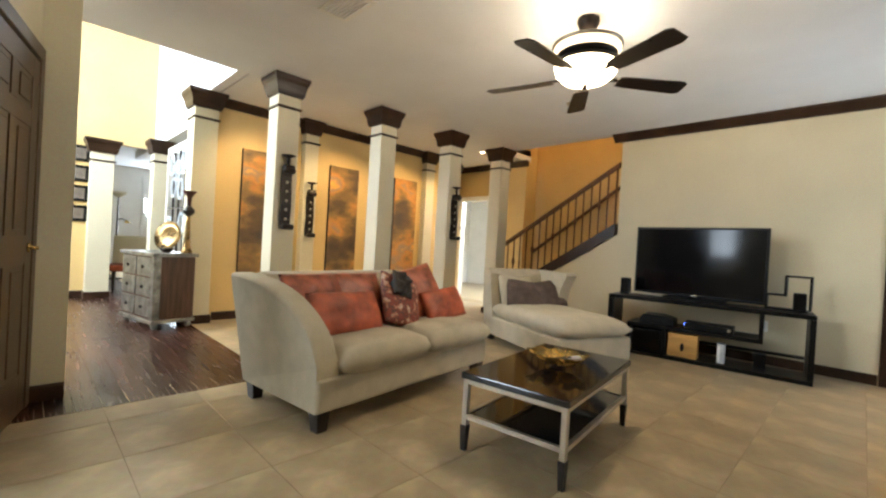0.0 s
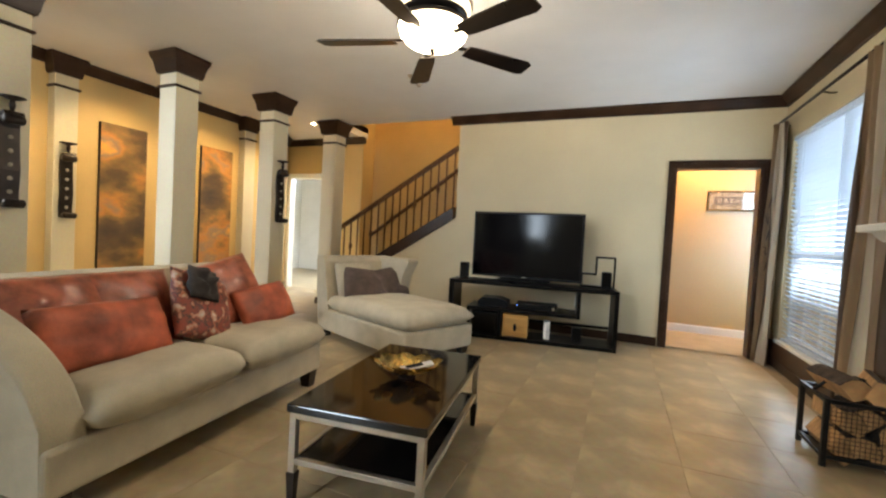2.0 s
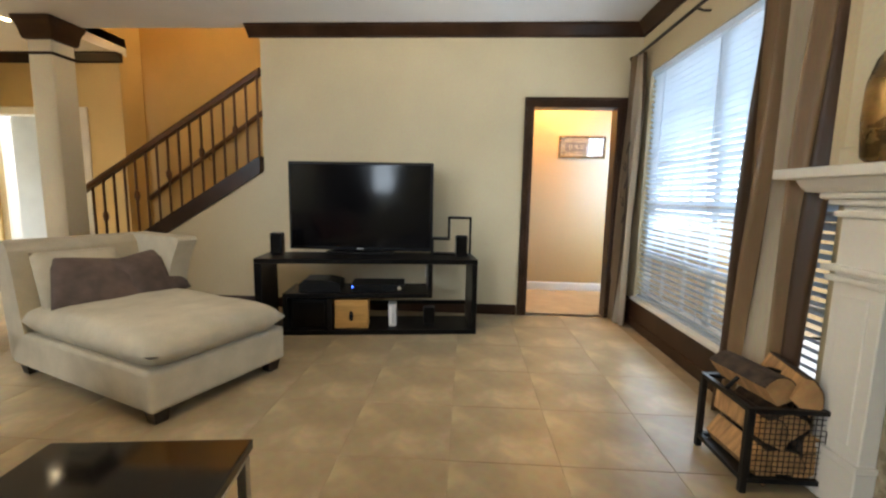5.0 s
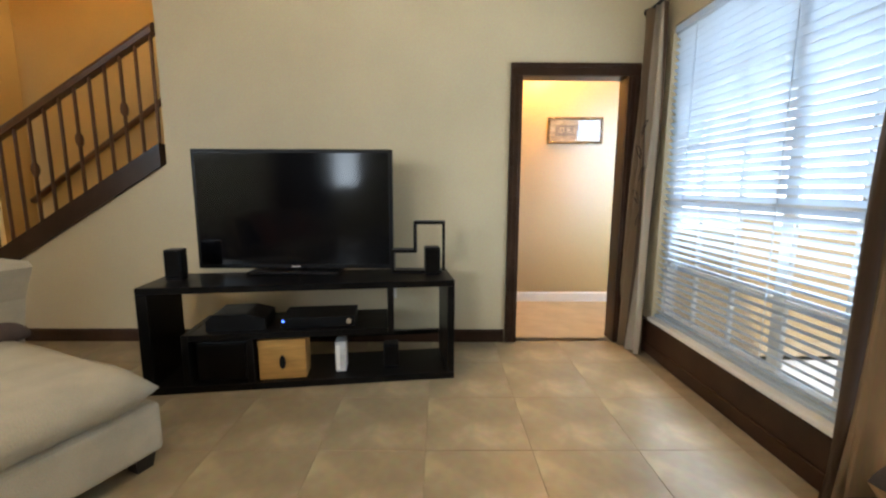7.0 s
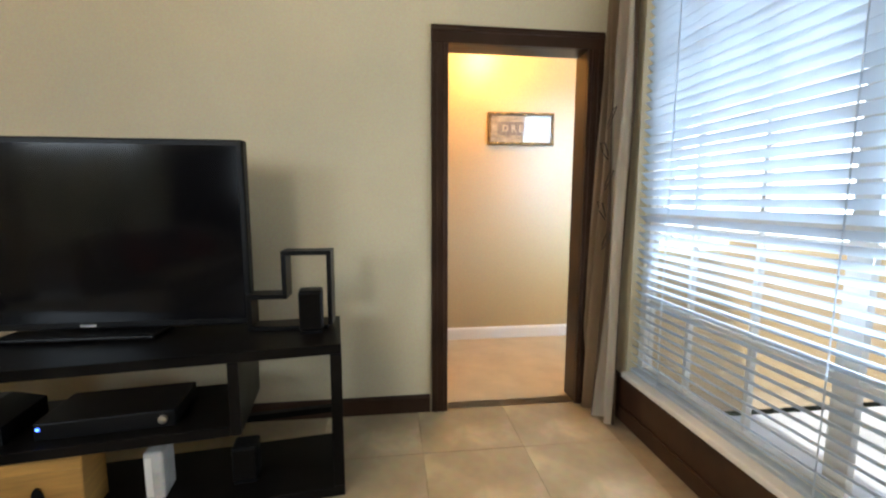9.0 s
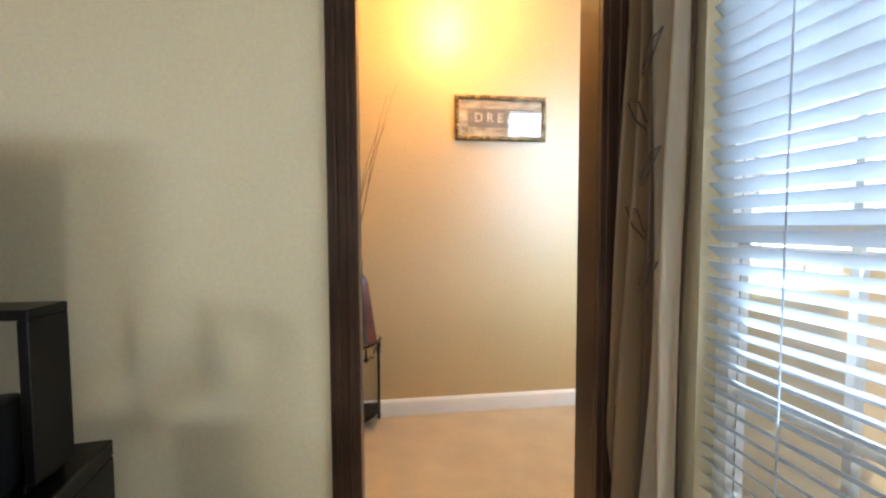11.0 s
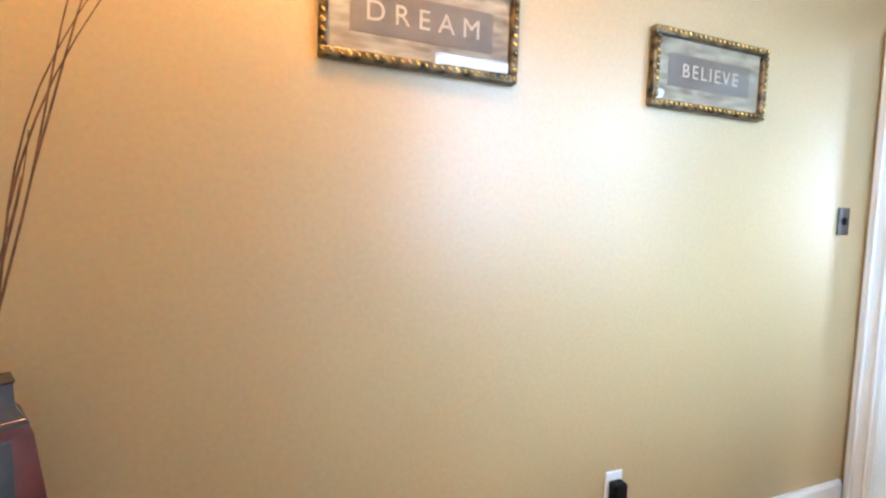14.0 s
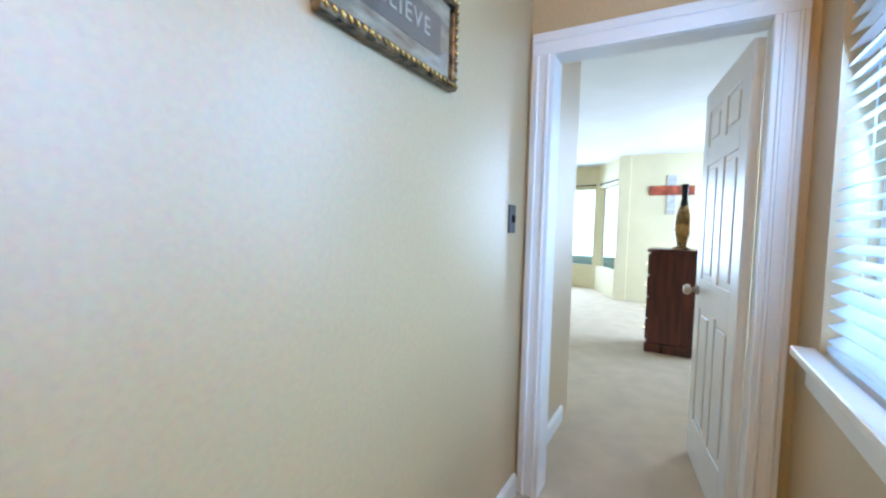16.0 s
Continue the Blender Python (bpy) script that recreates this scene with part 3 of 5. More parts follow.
# ---- windows and blinds ----
def blinds(name, plane, at, lo, hi, z0, z1, label, pitch=0.044, tilt=38, out=-1):
    th = thing(name, label, "blinds")
    n = int((z1 - z0 - 0.07) / pitch)
    sl = bmesh.new()
    box(sl, -(hi - lo) / 2 + 0.006, (hi - lo) / 2 - 0.006, -0.024, 0.024, -0.0012, 0.0012)
    me = finish("slat", sl, M_SLAT)
    turn = 0 if plane == "x" else 90
    c = (lo + hi) / 2
    for k in range(n):
        ob = new("slat", me)
        ob.parent = th
        z = z0 + 0.05 + k * pitch
        ob.matrix_basis = (pose(c, at, z, 0, 0, 0) if plane == "x" else pose(at, c, z, 0, 0, 90)) @ pose(0, 0, 0, tilt, 0, 0)

    def bx(u0, u1, w0, w1, a, b):
        return B(u0, u1, w0, w1, a, b, 0.003) if plane == "x" else B(w0, w1, u0, u1, a, b, 0.003)
    part("head_rail", bx(lo + 0.004, hi - 0.004, at - 0.03, at + 0.03, z1 - 0.05, z1 - 0.004), M_SLAT, th)
    part("bottom_rail", bx(lo + 0.006, hi - 0.006, at - 0.022, at + 0.022, z0 + 0.005, z0 + 0.025), M_SLAT, th)
    for f in (0.12, 0.5, 0.88):
        u = lo + f * (hi - lo)
        part("ladder_cord", bx(u - 0.0015, u + 0.0015, at - 0.026, at - 0.0235, z0 + 0.01, z1 - 0.02), M_SLAT, th)
    return th


def sash_window(name, plane, at, lo, hi, z0, z1, columns, rows, label, split=0.42):
    """Frame, meeting rail, glazing bars and panes, set in an opening."""
    th = tagged(new(name), label, "window", kind="structure")

    def bx(u0, u1, w0, w1, a, b):
        return B(u0, u1, w0, w1, a, b) if plane == "x" else B(w0, w1, u0, u1, a, b)
    f = 0.045
    for u0, u1 in ((lo, lo + f), (hi - f, hi)):
        part("window_frame", bx(u0, u1, at - 0.03, at + 0.03, z0, z1), M_WHITE, th)
    for a, b in ((z0, z0 + f), (z1 - f, z1), (z0 + split * (z1 - z0) - 0.025, z0 + split * (z1 - z0) + 0.025)):
        part("window_frame", bx(lo + f, hi - f, at - 0.03, at + 0.03, a, b), M_WHITE, th)
    for k in range(1, columns):
        u = lo + k * (hi - lo) / columns
        w = 0.035 if columns > 4 and k == columns // 2 else 0.009
        part("glazing_bar", bx(u - w, u + w, at - 0.014, at + 0.014, z0 + f, z1 - f), M_WHITE, th)
    for k in range(1, rows):
        z = z0 + k * (z1 - z0) / rows
        part("glazing_bar", bx(lo + f, hi - f, at - 0.012, at + 0.012, z - 0.009, z + 0.009), M_WHITE, th)
    p = part("pane", bx(lo + f, hi - f, at - 0.003, at + 0.003, z0 + f, z1 - f), M_PANE, th)
    p.visible_shadow = False
    return th


sash_window("window_1", "y", WX + 0.09, WY0, WY1, WZ0, WZ1, 6, 5, "wide white double sash window with glazing bars")
blinds("window_blinds", "y", WX + 0.035, WY0, WY1, WZ0, WZ1, "white horizontal blinds half open in the large window", tilt=40)
part("trim_window_sill", B(0.935, WX + 0.05, WY0, WY1, 0.253, 0.282, 0.004), M_WHITE)
tagged(bpy.data.objects["trim_window_sill"], "narrow white sill under the blinds", "window sill", kind="structure")
for i, (a, b) in enumerate(HW):
    sash_window(f"window_{i + 2}", "x", 0.06, a, b, HZ0, HZ1, 2, 4, "white hall window with glazing bars", 0.5)
    blinds("hall_blinds", "x", 0.165, a, b, HZ0, HZ1, "white horizontal blinds in the hall window", tilt=-25)
    sill = tagged(new("trim_hall_sill"), "white hall window sill with apron", "window sill", kind="structure")
    part("sill_board", B(a - 0.05, b + 0.06, 0.19, 0.26, HZ0 - 0.03, HZ0, 0.005, 2), M_WHITE, sill)
    part("apron", B(a - 0.04, b + 0.04, 0.20, 0.22, HZ0 - 0.12, HZ0 - 0.03, 0.004), M_WHITE, sill)
sash_window("window_rear", "x", -8.25, -3.55, -2.65, 1.2, 2.3, 2, 2, "white rear window")
sash_window("window_living", "y", -13.17, -3.7, -2.3, 0.8, 2.4, 2, 3, "white living room window")
sash_window("window_foyer", "x", -8.35, -8.6, -5.4, 2.3, 4.1, 4, 2, "high white foyer window")
sash_window("window_bedroom", "x", -1.55, 6.2, 8.8, 0.7, 2.5, 4, 3, "bright white bedroom window")


# ---- columns ----
CAP = [(0.125, -0.20), (0.140, -0.195), (0.150, -0.165), (0.156, -0.120), (0.168, -0.075), (0.184, -0.045), (0.188, -0.028), (0.190, 0.0)]


def square_rings(profile, bm=None, half=False):
    bm = bm or bmesh.new()
    rings = [[bm.verts.new((sx * r, sy * r, z)) for sx, sy in ((-1, -1), (1, -1), (1, 1), (-1, 1))] for r, z in profile]
    for a, b in zip(rings, rings[1:]):
        for k in range(4):
            bm.faces.new((a[k], a[(k + 1) % 4], b[(k + 1) % 4], b[k]))
    bm.faces.new(rings[0][::-1])
    bm.faces.new(rings[-1])
    return bm


def column(x, y, top=H, label="square pale column with dark stained capital", r=0.118):
    th = thing("column", label, "column", pose(x, y, 0), "gallery columns")
    part("shaft", B(-r, r, -r, r, 0, top - 0.19, 0.004), M_PALE, th)
    part("capital", square_rings([(a * r / 0.118, top - 0.002 + b) for a, b in CAP]), M_BROWN, th, "flared dark stained capital")
    part("necking", square_rings([(r + 0.004, top - 0.335), (r + 0.016, top - 0.33), (r + 0.016, top - 0.312), (r + 0.004, top - 0.307)]), M_BROWN, th, "thin dark neck moulding")
    part("base_board", square_rings([(r + 0.016, 0.004), (r + 0.016, 0.09), (r + 0.006, 0.105)]), M_BROWN, th, "dark stained base board")
    return th


CY = (-3.87, -2.57, -1.335, -0.13)
for y in CY:
    column(-4.645, y)
for y in (-2.93, -1.72, -0.62):
    column(AX + 0.02, y, label="pale pilaster with dark capital on the art wall", r=0.10)
column(AX + 0.03, -4.30, label="end pier of the art wall with dark capital", r=0.13)
column(-7.95, -4.32, 2.44, "far square column beside the lattice screen", 0.12)
column(-8.52, -4.98, 2.40, "far foyer column with dark capital", 0.14)


# ---- stairs ----
def staircase():
    th = thing("staircase", "staircase with dark handrail and iron balusters", "stairs", pose(0, 0, 0))
    run = 0.178 / SLOPE
    x, z = -4.58, 0.178
    while x < -0.75:
        part("step", B(x, x + run + 0.03, 0.125, 1.14, max(0, z - 0.30), z, 0.004), M_CARPET, th)
        x, z = x + run, z + 0.178
    sx0, sx1 = -4.62, -2.69
    part("stringer", prism([(sx0, stair_z(sx0) - 0.17), (sx1, stair_z(sx1) - 0.17), (sx1, stair_z(sx1) + 0.0), (sx0, stair_z(sx0) + 0.0)], -0.012, 0.115, "y"), M_BROWN, th, "dark stained sloping stringer")
    rail = [(-0.034, -0.012), (0.034, -0.012), (0.040, 0.022), (0.028, 0.05), (0.0, 0.062), (-0.028, 0.05), (-0.040, 0.022)]
    bm = bmesh.new()
    lift = 0.80
    ends = [(sx0 - 0.06, stair_z(sx0 - 0.06) + lift), (sx1, stair_z(sx1) + lift)]
    va = [bm.verts.new((ends[0][0], 0.052 + a, ends[0][1] + b)) for a, b in rail]
    vb = [bm.verts.new((ends[1][0], 0.052 + a, ends[1][1] + b)) for a, b in rail]
    bm.faces.new(va[::-1]), bm.faces.new(vb)
    for k in range(len(rail)):
        bm.faces.new((va[k], va[(k + 1) % len(rail)], vb[(k + 1) % len(rail)], vb[k]))
    part("handrail", bm, M_RAIL, th, "dark polished handrail")
    part("rail_end", lathe([(0.02, 0), (0.045, 0.012), (0.05, 0.05), (0.045, 0.09), (0.02, 0.10)], 14), M_RAIL, th, smooth=True, at=pose(sx0 - 0.08, 0.052, stair_z(sx0 - 0.06) + lift - 0.025))
    n = 16
    for k in range(n):
        x = sx0 + 0.10 + k * (sx1 - sx0 - 0.13) / (n - 1)
        z0 = stair_z(x) - 0.003
        bm = tube([(0, 0, 0), (0, 0, lift + 0.012)], 0.0125, 8)
        if k % 3 == 1:
            lathe([(0.009, 0.36), (0.024, 0.39), (0.028, 0.42), (0.024, 0.45), (0.009, 0.48)], 8, bm=bm)
        part("baluster", bm, M_RAIL, th, at=pose(x, 0.052, z0))
    # wall rail on the far side
    part("wall_rail", tube([(-4.72, 1.09, 1.07), (-2.2, 1.09, 2.85)], 0.030, 10), M_RAIL, th, "dark rail on the far stair wall", smooth=True)
    for x in (-3.9, -3.1, -2.4):
        part("rail_bracket", tube([(x, 1.09, 1.05 + 0.706 * (x + 4.72)), (x, 1.12, 1.0 + 0.706 * (x + 4.72)), (x, 1.149, 1.0 + 0.706 * (x + 4.72))], 0.008, 6), M_BRASS, th)
    return th


staircase()


# ---- brown panel door with brass lever ----
def panel_door(name, label, mat, w, h, knob_mat, m, lever=True, thick=0.04):
    th = thing(name, label, "door", m)
    part("leaf", B(0, w, 0, thick - 0.012, 0.01, h, 0.002), mat, th)
    st = 0.11
    cols = ((st, w / 2 - 0.05), (w / 2 + 0.05, w - st))
    rows = ((0.24, 0.86), (1.02, 1.62), (1.72, h - 0.12))
    for face, sgn in ((0, -1), (thick - 0.012, 1)):
        y0, y1 = sorted((face, face + sgn * 0.007))
        zs = [0.01, 0.24, 0.86, 1.02, 1.62, 1.72, h - 0.12, h]
        for a, b in ((0, 1), (2, 3), (4, 5), (6, 7)):
            part("door_rail", B(st, w - st, y0, y1, zs[a], zs[b], 0.002), mat, th)
        for a, b in ((0, st), (w - st, w)):
            part("stile", B(a, b, y0, y1, 0.01, h, 0.002), mat, th)
        for r0, r1 in rows:
            part("mullion", B(w / 2 - 0.05, w / 2 + 0.05, y0, y1, r0, r1), mat, th)
            for c0, c1 in cols:
                part("raised_panel", B(c0 + 0.03, c1 - 0.03, y0, y1, r0 + 0.03, r1 - 0.03, 0.006), mat, th)
        yk = face + sgn * 0.007
        part("rose", lathe([(0.028, 0), (0.028, 0.008), (0.012, 0.014), (0.011, 0.045)], 14), knob_mat, th, smooth=True, at=pose(w - 0.06, yk, 0.95, -90 * sgn))
        if lever:
            part("lever", tube([(w - 0.06, yk + sgn * 0.04, 0.95), (w - 0.10, yk + sgn * 0.045, 0.955), (w - 0.17, yk + sgn * 0.042, 0.95)], 0.009, 8), knob_mat, th, "brass lever handle", True)
        else:
            part("knob", lathe([(0.008, 0.03), (0.026, 0.042), (0.030, 0.056), (0.022, 0.07), (0.006, 0.074)], 14), knob_mat, th, "round metal knob", True, pose(w - 0.06, yk, 0.95, -90 * sgn))
    return th


_ang = math.degrees(math.atan2(0.24, -1.05))
M_DW = pose(-2.70, -5.99, 0, 0, 0, _ang)
panel_door("panel_door", "closed dark brown six panel door with brass lever", M_DOOR, 0.80, 2.02, M_BRASS, M_DW @ pose(0.175, -0.005, 0) @ Matrix.Scale(1, 4) @ pose(0, -0.012, 0))
dc = tagged(new("door_4"), "brown casing of the panel door", "door frame", kind="structure")
dc.matrix_basis = M_DW
for a, b, z0, z1 in ((0.095, 0.17, 0.005, 2.04), (0.98, 1.055, 0.005, 2.04), (0.095, 1.055, 2.04, 2.12)):
    part("door_casing", B(a, b, -0.030, -0.001, z0, z1, 0.004), M_DOOR, dc)
struct("trim_crown_corner", square_rings([(0.13, H - 0.12), (0.15, H - 0.10), (0.20, H - 0.03), (0.21, H - 0.002)]), M_BROWN, "dark crown on the wall end", "crown moulding").matrix_basis = pose(-3.80, -5.64, 0)
panel_door("white_door", "open white six panel door into the bedroom", M_WHITE, 0.76, 2.02, M_NICKEL, pose(EX + 0.13, 0.336, 0, 0, 0, 9), lever=False)


# ---- sofa ----
def legs(th, spots, z=0.125, r0=0.045, r1=0.032):
    for x, y in spots:
        part("leg", square_rings([(r1, 0.0), (r0, z)]), M_LEG, th, at=pose(x, y, 0))


def sofa():
    th = thing("sofa", "cream chenille sofa with flared arm and two seat cushions", "sofa", pose(-2.31, -4.61, 0, 0, 0, 96.5))
    L, D = 1.70, 0.84
    part("base", B(0.0, L, 0.0, D, 0.12, 0.31, 0.02, 3), M_SOFA, th)
    # arm: tall at the back, sweeping down to the front, leaning outward
    out = [(0.02, 0.12)]
    n = 24
    for k in range(n + 1):
        f = k / n
        out.append((0.02 + f * (D + 0.03), 0.40 + 0.44 * (1 - (1 - f) ** 2.6) ** 0.55))
    out += [(D + 0.06, 0.60), (D, 0.12)]
    bm = bmesh.new()
    rings = []
    for x, shrink in ((0.15, 0.022), (0.145, 0.008), (0.13, 0.0), (0.025, 0.0), (0.008, 0.008), (0.0, 0.022)):
        rings.append([bm.verts.new((x - 0.10 * max(0, (z - 0.35)) ** 1.3 * 2.3, y, z - (shrink if z > 0.2 else 0))) for y, z in out])
    for a, b in zip(rings, rings[1:]):
        for k in range(len(out)):
            bm.faces.new((a[k], a[(k + 1) % len(out)], b[(k + 1) % len(out)], b[k]))
    bm.faces.new(rings[0][::-1]), bm.faces.new(rings[-1])
    arm = part("arm", bm, M_SOFA, th, "flared sweeping arm", smooth=True)
    for p in arm.data.polygons:
        p.use_smooth = len(p.vertices) == 4
    part("backrest", prism([(D - 0.20, 0.31), (D, 0.12), (D + 0.085, 0.80), (D + 0.07, 0.835), (D + 0.03, 0.845), (D - 0.04, 0.83), (D - 0.07, 0.79)], 0.10, L, "x"), M_SOFA, th)
    w = (L - 0.13) / 2
    for k in range(2):
        part("seat_cushion", cushion(w + 0.01, 0.74, 0.20, 8, 0.15, 18, k), M_SOFA, th, smooth=True, at=pose(0.135 + w / 2 + k * w, 0.315, 0.385))
    legs(th, ((0.06, 0.06), (L - 0.06, 0.06), (0.06, D - 0.06), (L - 0.06, D - 0.06)))
    return th.matrix_basis.copy()


SM = sofa()


def pillow(name, label, mat, w, h, m, seed=0, t=0.15):
    th = thing(name, label, "pillow", m, "pillows on the sofa")
    part("cover", cushion(w, h, t, 2.6, 0.35, 18, seed, 0.012), mat, th, smooth=True)
    return th


# pillows lean on the backrest: local x along the sofa, tilted back
pillow("throw_pillow", "large rust satin pillow leaning on the sofa back", M_RUSTSATIN, 0.50, 0.44, SM @ pose(0.34, 0.54, 0.645, 66, 0, 4), 1)
pillow("throw_pillow", "large rust satin pillow leaning on the sofa back", M_RUSTSATIN, 0.46, 0.44, SM @ pose(0.72, 0.55, 0.645, 66, 0, -3), 2)
pillow("lumbar_pillow", "long rust velvet lumbar pillow on the sofa seat", M_RUST, 0.62, 0.30, SM @ pose(0.46, 0.36, 0.60, 62, 2, 3), 3)
pillow("patterned_pillow", "patterned cream and rust pillow with dark fur patch", M_PATTERN, 0.42, 0.42, SM @ pose(1.02, 0.40, 0.635, 64, 18, 0), 4)
part("fur_ruffle", cushion(0.22, 0.20, 0.10, 2.0, 0.4, 14, 9, 0.03), M_FUR, bpy.data.objects["patterned_pillow"], "dark fluffy fur patch", True, pose(-0.06, 0.10, 0.08))
pillow("throw_pillow", "upright rust satin pillow at the sofa end", M_RUSTSATIN, 0.48, 0.48, SM @ pose(1.36, 0.52, 0.665, 64, -14, -8), 5)
pillow("lumbar_pillow", "small rust velvet pillow on the sofa seat", M_RUST, 0.46, 0.28, SM @ pose(1.52, 0.36, 0.585, 60, -6, -6), 6)


# ---- chaise ----
def chaise():
    th = thing("chaise", "cream chenille chaise lounge with low back", "chaise lounge", pose(-3.49, -1.755, 0, 0, 0, -22))
    L, W = 1.45, 0.87
    part("base", B(0.0, L, 0.0, W, 0.075, 0.30, 0.025, 3), M_SOFA, th)
    part("backrest", prism([(0.0, 0.11), (0.20, 0.30), (0.10, 0.80), (0.06, 0.85), (0.0, 0.86), (-0.06, 0.85), (-0.075, 0.80)], 0.0, W, "y"), M_SOFA, th)
    out = [(0.0, 0.30), (0.42, 0.30), (0.44, 0.45), (0.50, 0.66), (0.60, 0.83), (0.575, 0.855), (-0.04, 0.855)]
    part("arm", prism(out, W - 0.14, W, "y"), M_SOFA, th, "short flared arm")
    part("seat_cushion", cushion(L - 0.10, W - 0.02, 0.22, 8, 0.15, 20, 3), M_SOFA, th, smooth=True, at=pose(0.13 + (L - 0.10) / 2, W / 2 - 0.01, 0.375))
    legs(th, ((0.07, 0.07), (L - 0.07, 0.07), (0.07, W - 0.07), (L - 0.07, W - 0.07)), 0.08)
    return th.matrix_basis.copy()


CM = chaise()
for nm, lab, mat, w, h, m, s in (("back_pillow", "cream pillow behind the taupe pillows on the chaise", M_SOFA, 0.46, 0.40, pose(0.25, 0.30, 0.60, 66, 0, 84), 11),
                                 ("taupe_pillow", "taupe plush pillow on the chaise", M_TAUPE, 0.48, 0.38, pose(0.37, 0.34, 0.575, 52, 8, 74), 12),
                                 ("taupe_pillow", "taupe plush pillow leaning in the chaise corner", M_TAUPE, 0.42, 0.38, pose(0.40, 0.66, 0.58, 54, -6, 106), 13)):
    p = pillow(nm, lab, mat, w, h, CM @ m, s)
    tagged(p, group="pillows on the chaise")


# ---- coffee table ----
def coffee_table():
    th = thing("coffee_table", "black glass coffee table with brushed nickel frame", "coffee table", pose(-1.50, -3.53, 0, 0, 0, 7))
    a, b, top = 0.300, 0.525, 0.425
    part("tabletop", B(-a, a, -b, b, top - 0.035, top, 0.006, 2), M_BLACKGLASS, th, "polished black glass top")
    for z0, z1, nm in ((top - 0.062, top - 0.036, "apron"), (0.175, 0.20, "shelf_rail")):
        for y in (-b + 0.012, b - 0.037):
            part(nm, B(-a + 0.037, a - 0.037, y, y + 0.025, z0, z1, 0.002), M_NICKEL, th)
        for x in (-a + 0.012, a - 0.037):
            part(nm, B(x, x + 0.025, -b + 0.037, b - 0.037, z0, z1, 0.002), M_NICKEL, th)
    part("lower_shelf", B(-a + 0.037, a - 0.037, -b + 0.037, b - 0.037, 0.182, 0.194), M_BLACKGLASS, th, "dark lower shelf")
    for sx in (-1, 1):
        for sy in (-1, 1):
            lg = part("leg", B(-0.015, 0.015, -0.015, 0.015, 0.14, top - 0.036, 0.002), M_NICKEL, th, at=pose(sx * (a - 0.025), sy * (b - 0.025), 0))
            part("foot", square_rings([(0.013, 0.0), (0.019, 0.14)]), M_LEG, lg, "dark tapered wooden foot")
    return th


coffee_table()


def leaf_dish():
    th = thing("leaf_dish", "gilded scalloped leaf dish on the coffee table", "dish", pose(-1.47, -3.55, 0.426, 0, 0, 20) @ Matrix.Diagonal((0.8, 0.8, 1.1, 1)))
    bm = bmesh.new()
    n, m = 72, 9
    grid = []
    for j in range(m + 1):
        r = j / m
        ring = []
        for k in range(n):
            a = 2 * math.pi * k / n
            w = abs(math.sin(4.5 * a))
            rad = r * (0.155 + 0.03 * w) * (1 + 0.25 * abs(math.cos(a)))
            ring.append(bm.verts.new((rad * math.cos(a), rad * 0.86 * math.sin(a), 0.012 + 0.055 * r ** 2.2 + 0.012 * r * w)))
        grid.append(ring)
    for p, q in zip(grid[1:], grid[2:]):
        for k in range(n):
            bm.faces.new((p[k], p[(k + 1) % n], q[(k + 1) % n], q[k]))
    bm.faces.new(grid[1])
    for v in grid[0]:
        bm.verts.remove(v)
    bmesh.ops.solidify(bm, geom=bm.faces[:], thickness=0.004)
    part("bowl", bm, M_GILT, th, smooth=True)
    part("foot", lathe([(0.05, 0), (0.055, 0.004), (0.04, 0.012)], 18), M_BRONZE, th)


leaf_dish()
for k, (dx, dy, r, mt) in enumerate(((0.02, -0.01, 35, M_PLASTIC), (0.045, 0.02, 50, M_PAPER))):
    th = thing("remote_control", "slim remote control lying in the gilded dish" if k == 0 else "pale remote control lying in the gilded dish", "remote control", pose(-1.47 + dx, -3.55 + dy, 0.457 + 0.016 * k, 8, -6, r))
    part("case", B(-0.085, 0.085, -0.022, 0.022, 0, 0.016, 0.005, 2), mt, th)
    part("keypad", B(-0.06, 0.03, -0.014, 0.014, 0.016, 0.018), M_PLASTIC, th)


# ---- television and stand ----
def stand():
    th = thing("tv_stand", "black stained open shelf television stand", "tv stand", pose(-1.45, -0.565, 0, 0, 0, 7.5))
    h, d = 0.65, 0.21
    part("top_shelf", B(-0.92, 0.92, -d, d, h - 0.04, h, 0.003), M_BLACK, th)
    part("bottom_shelf", B(-0.92, 0.92, -d, d, 0.0, 0.045, 0.003), M_BLACK, th)
    part("side_panel", B(-0.92, -0.86, -d, d, 0.046, h - 0.041, 0.003), M_BLACK, th)
    part("side_panel", B(0.875, 0.92, -d, d, 0.046, h - 0.041, 0.003), M_BLACK, th)
    part("middle_shelf", B(-0.66, 0.50, -d, d, 0.32, 0.36, 0.003), M_BLACK, th)
    part("divider", B(0.501, 0.54, -d, d, 0.32, h - 0.041, 0.003), M_BLACK, th)
    part("divider", B(-0.34, -0.30, -d, d, 0.046, 0.319, 0.003), M_BLACK, th)
    part("divider", B(-0.70, -0.661, -d, d, 0.046, 0.36, 0.003), M_BLACK, th)
    part("back_panel", B(-0.66, -0.341, d - 0.02, d, 0.046, 0.32), M_BLACK, th)
    part("low_rail", B(-0.299, 0.874, d - 0.03, d, 0.17, 0.20), M_BLACK, th)


stand()
SD = pose(-1.45, -0.565, 0, 0, 0, 7.5)


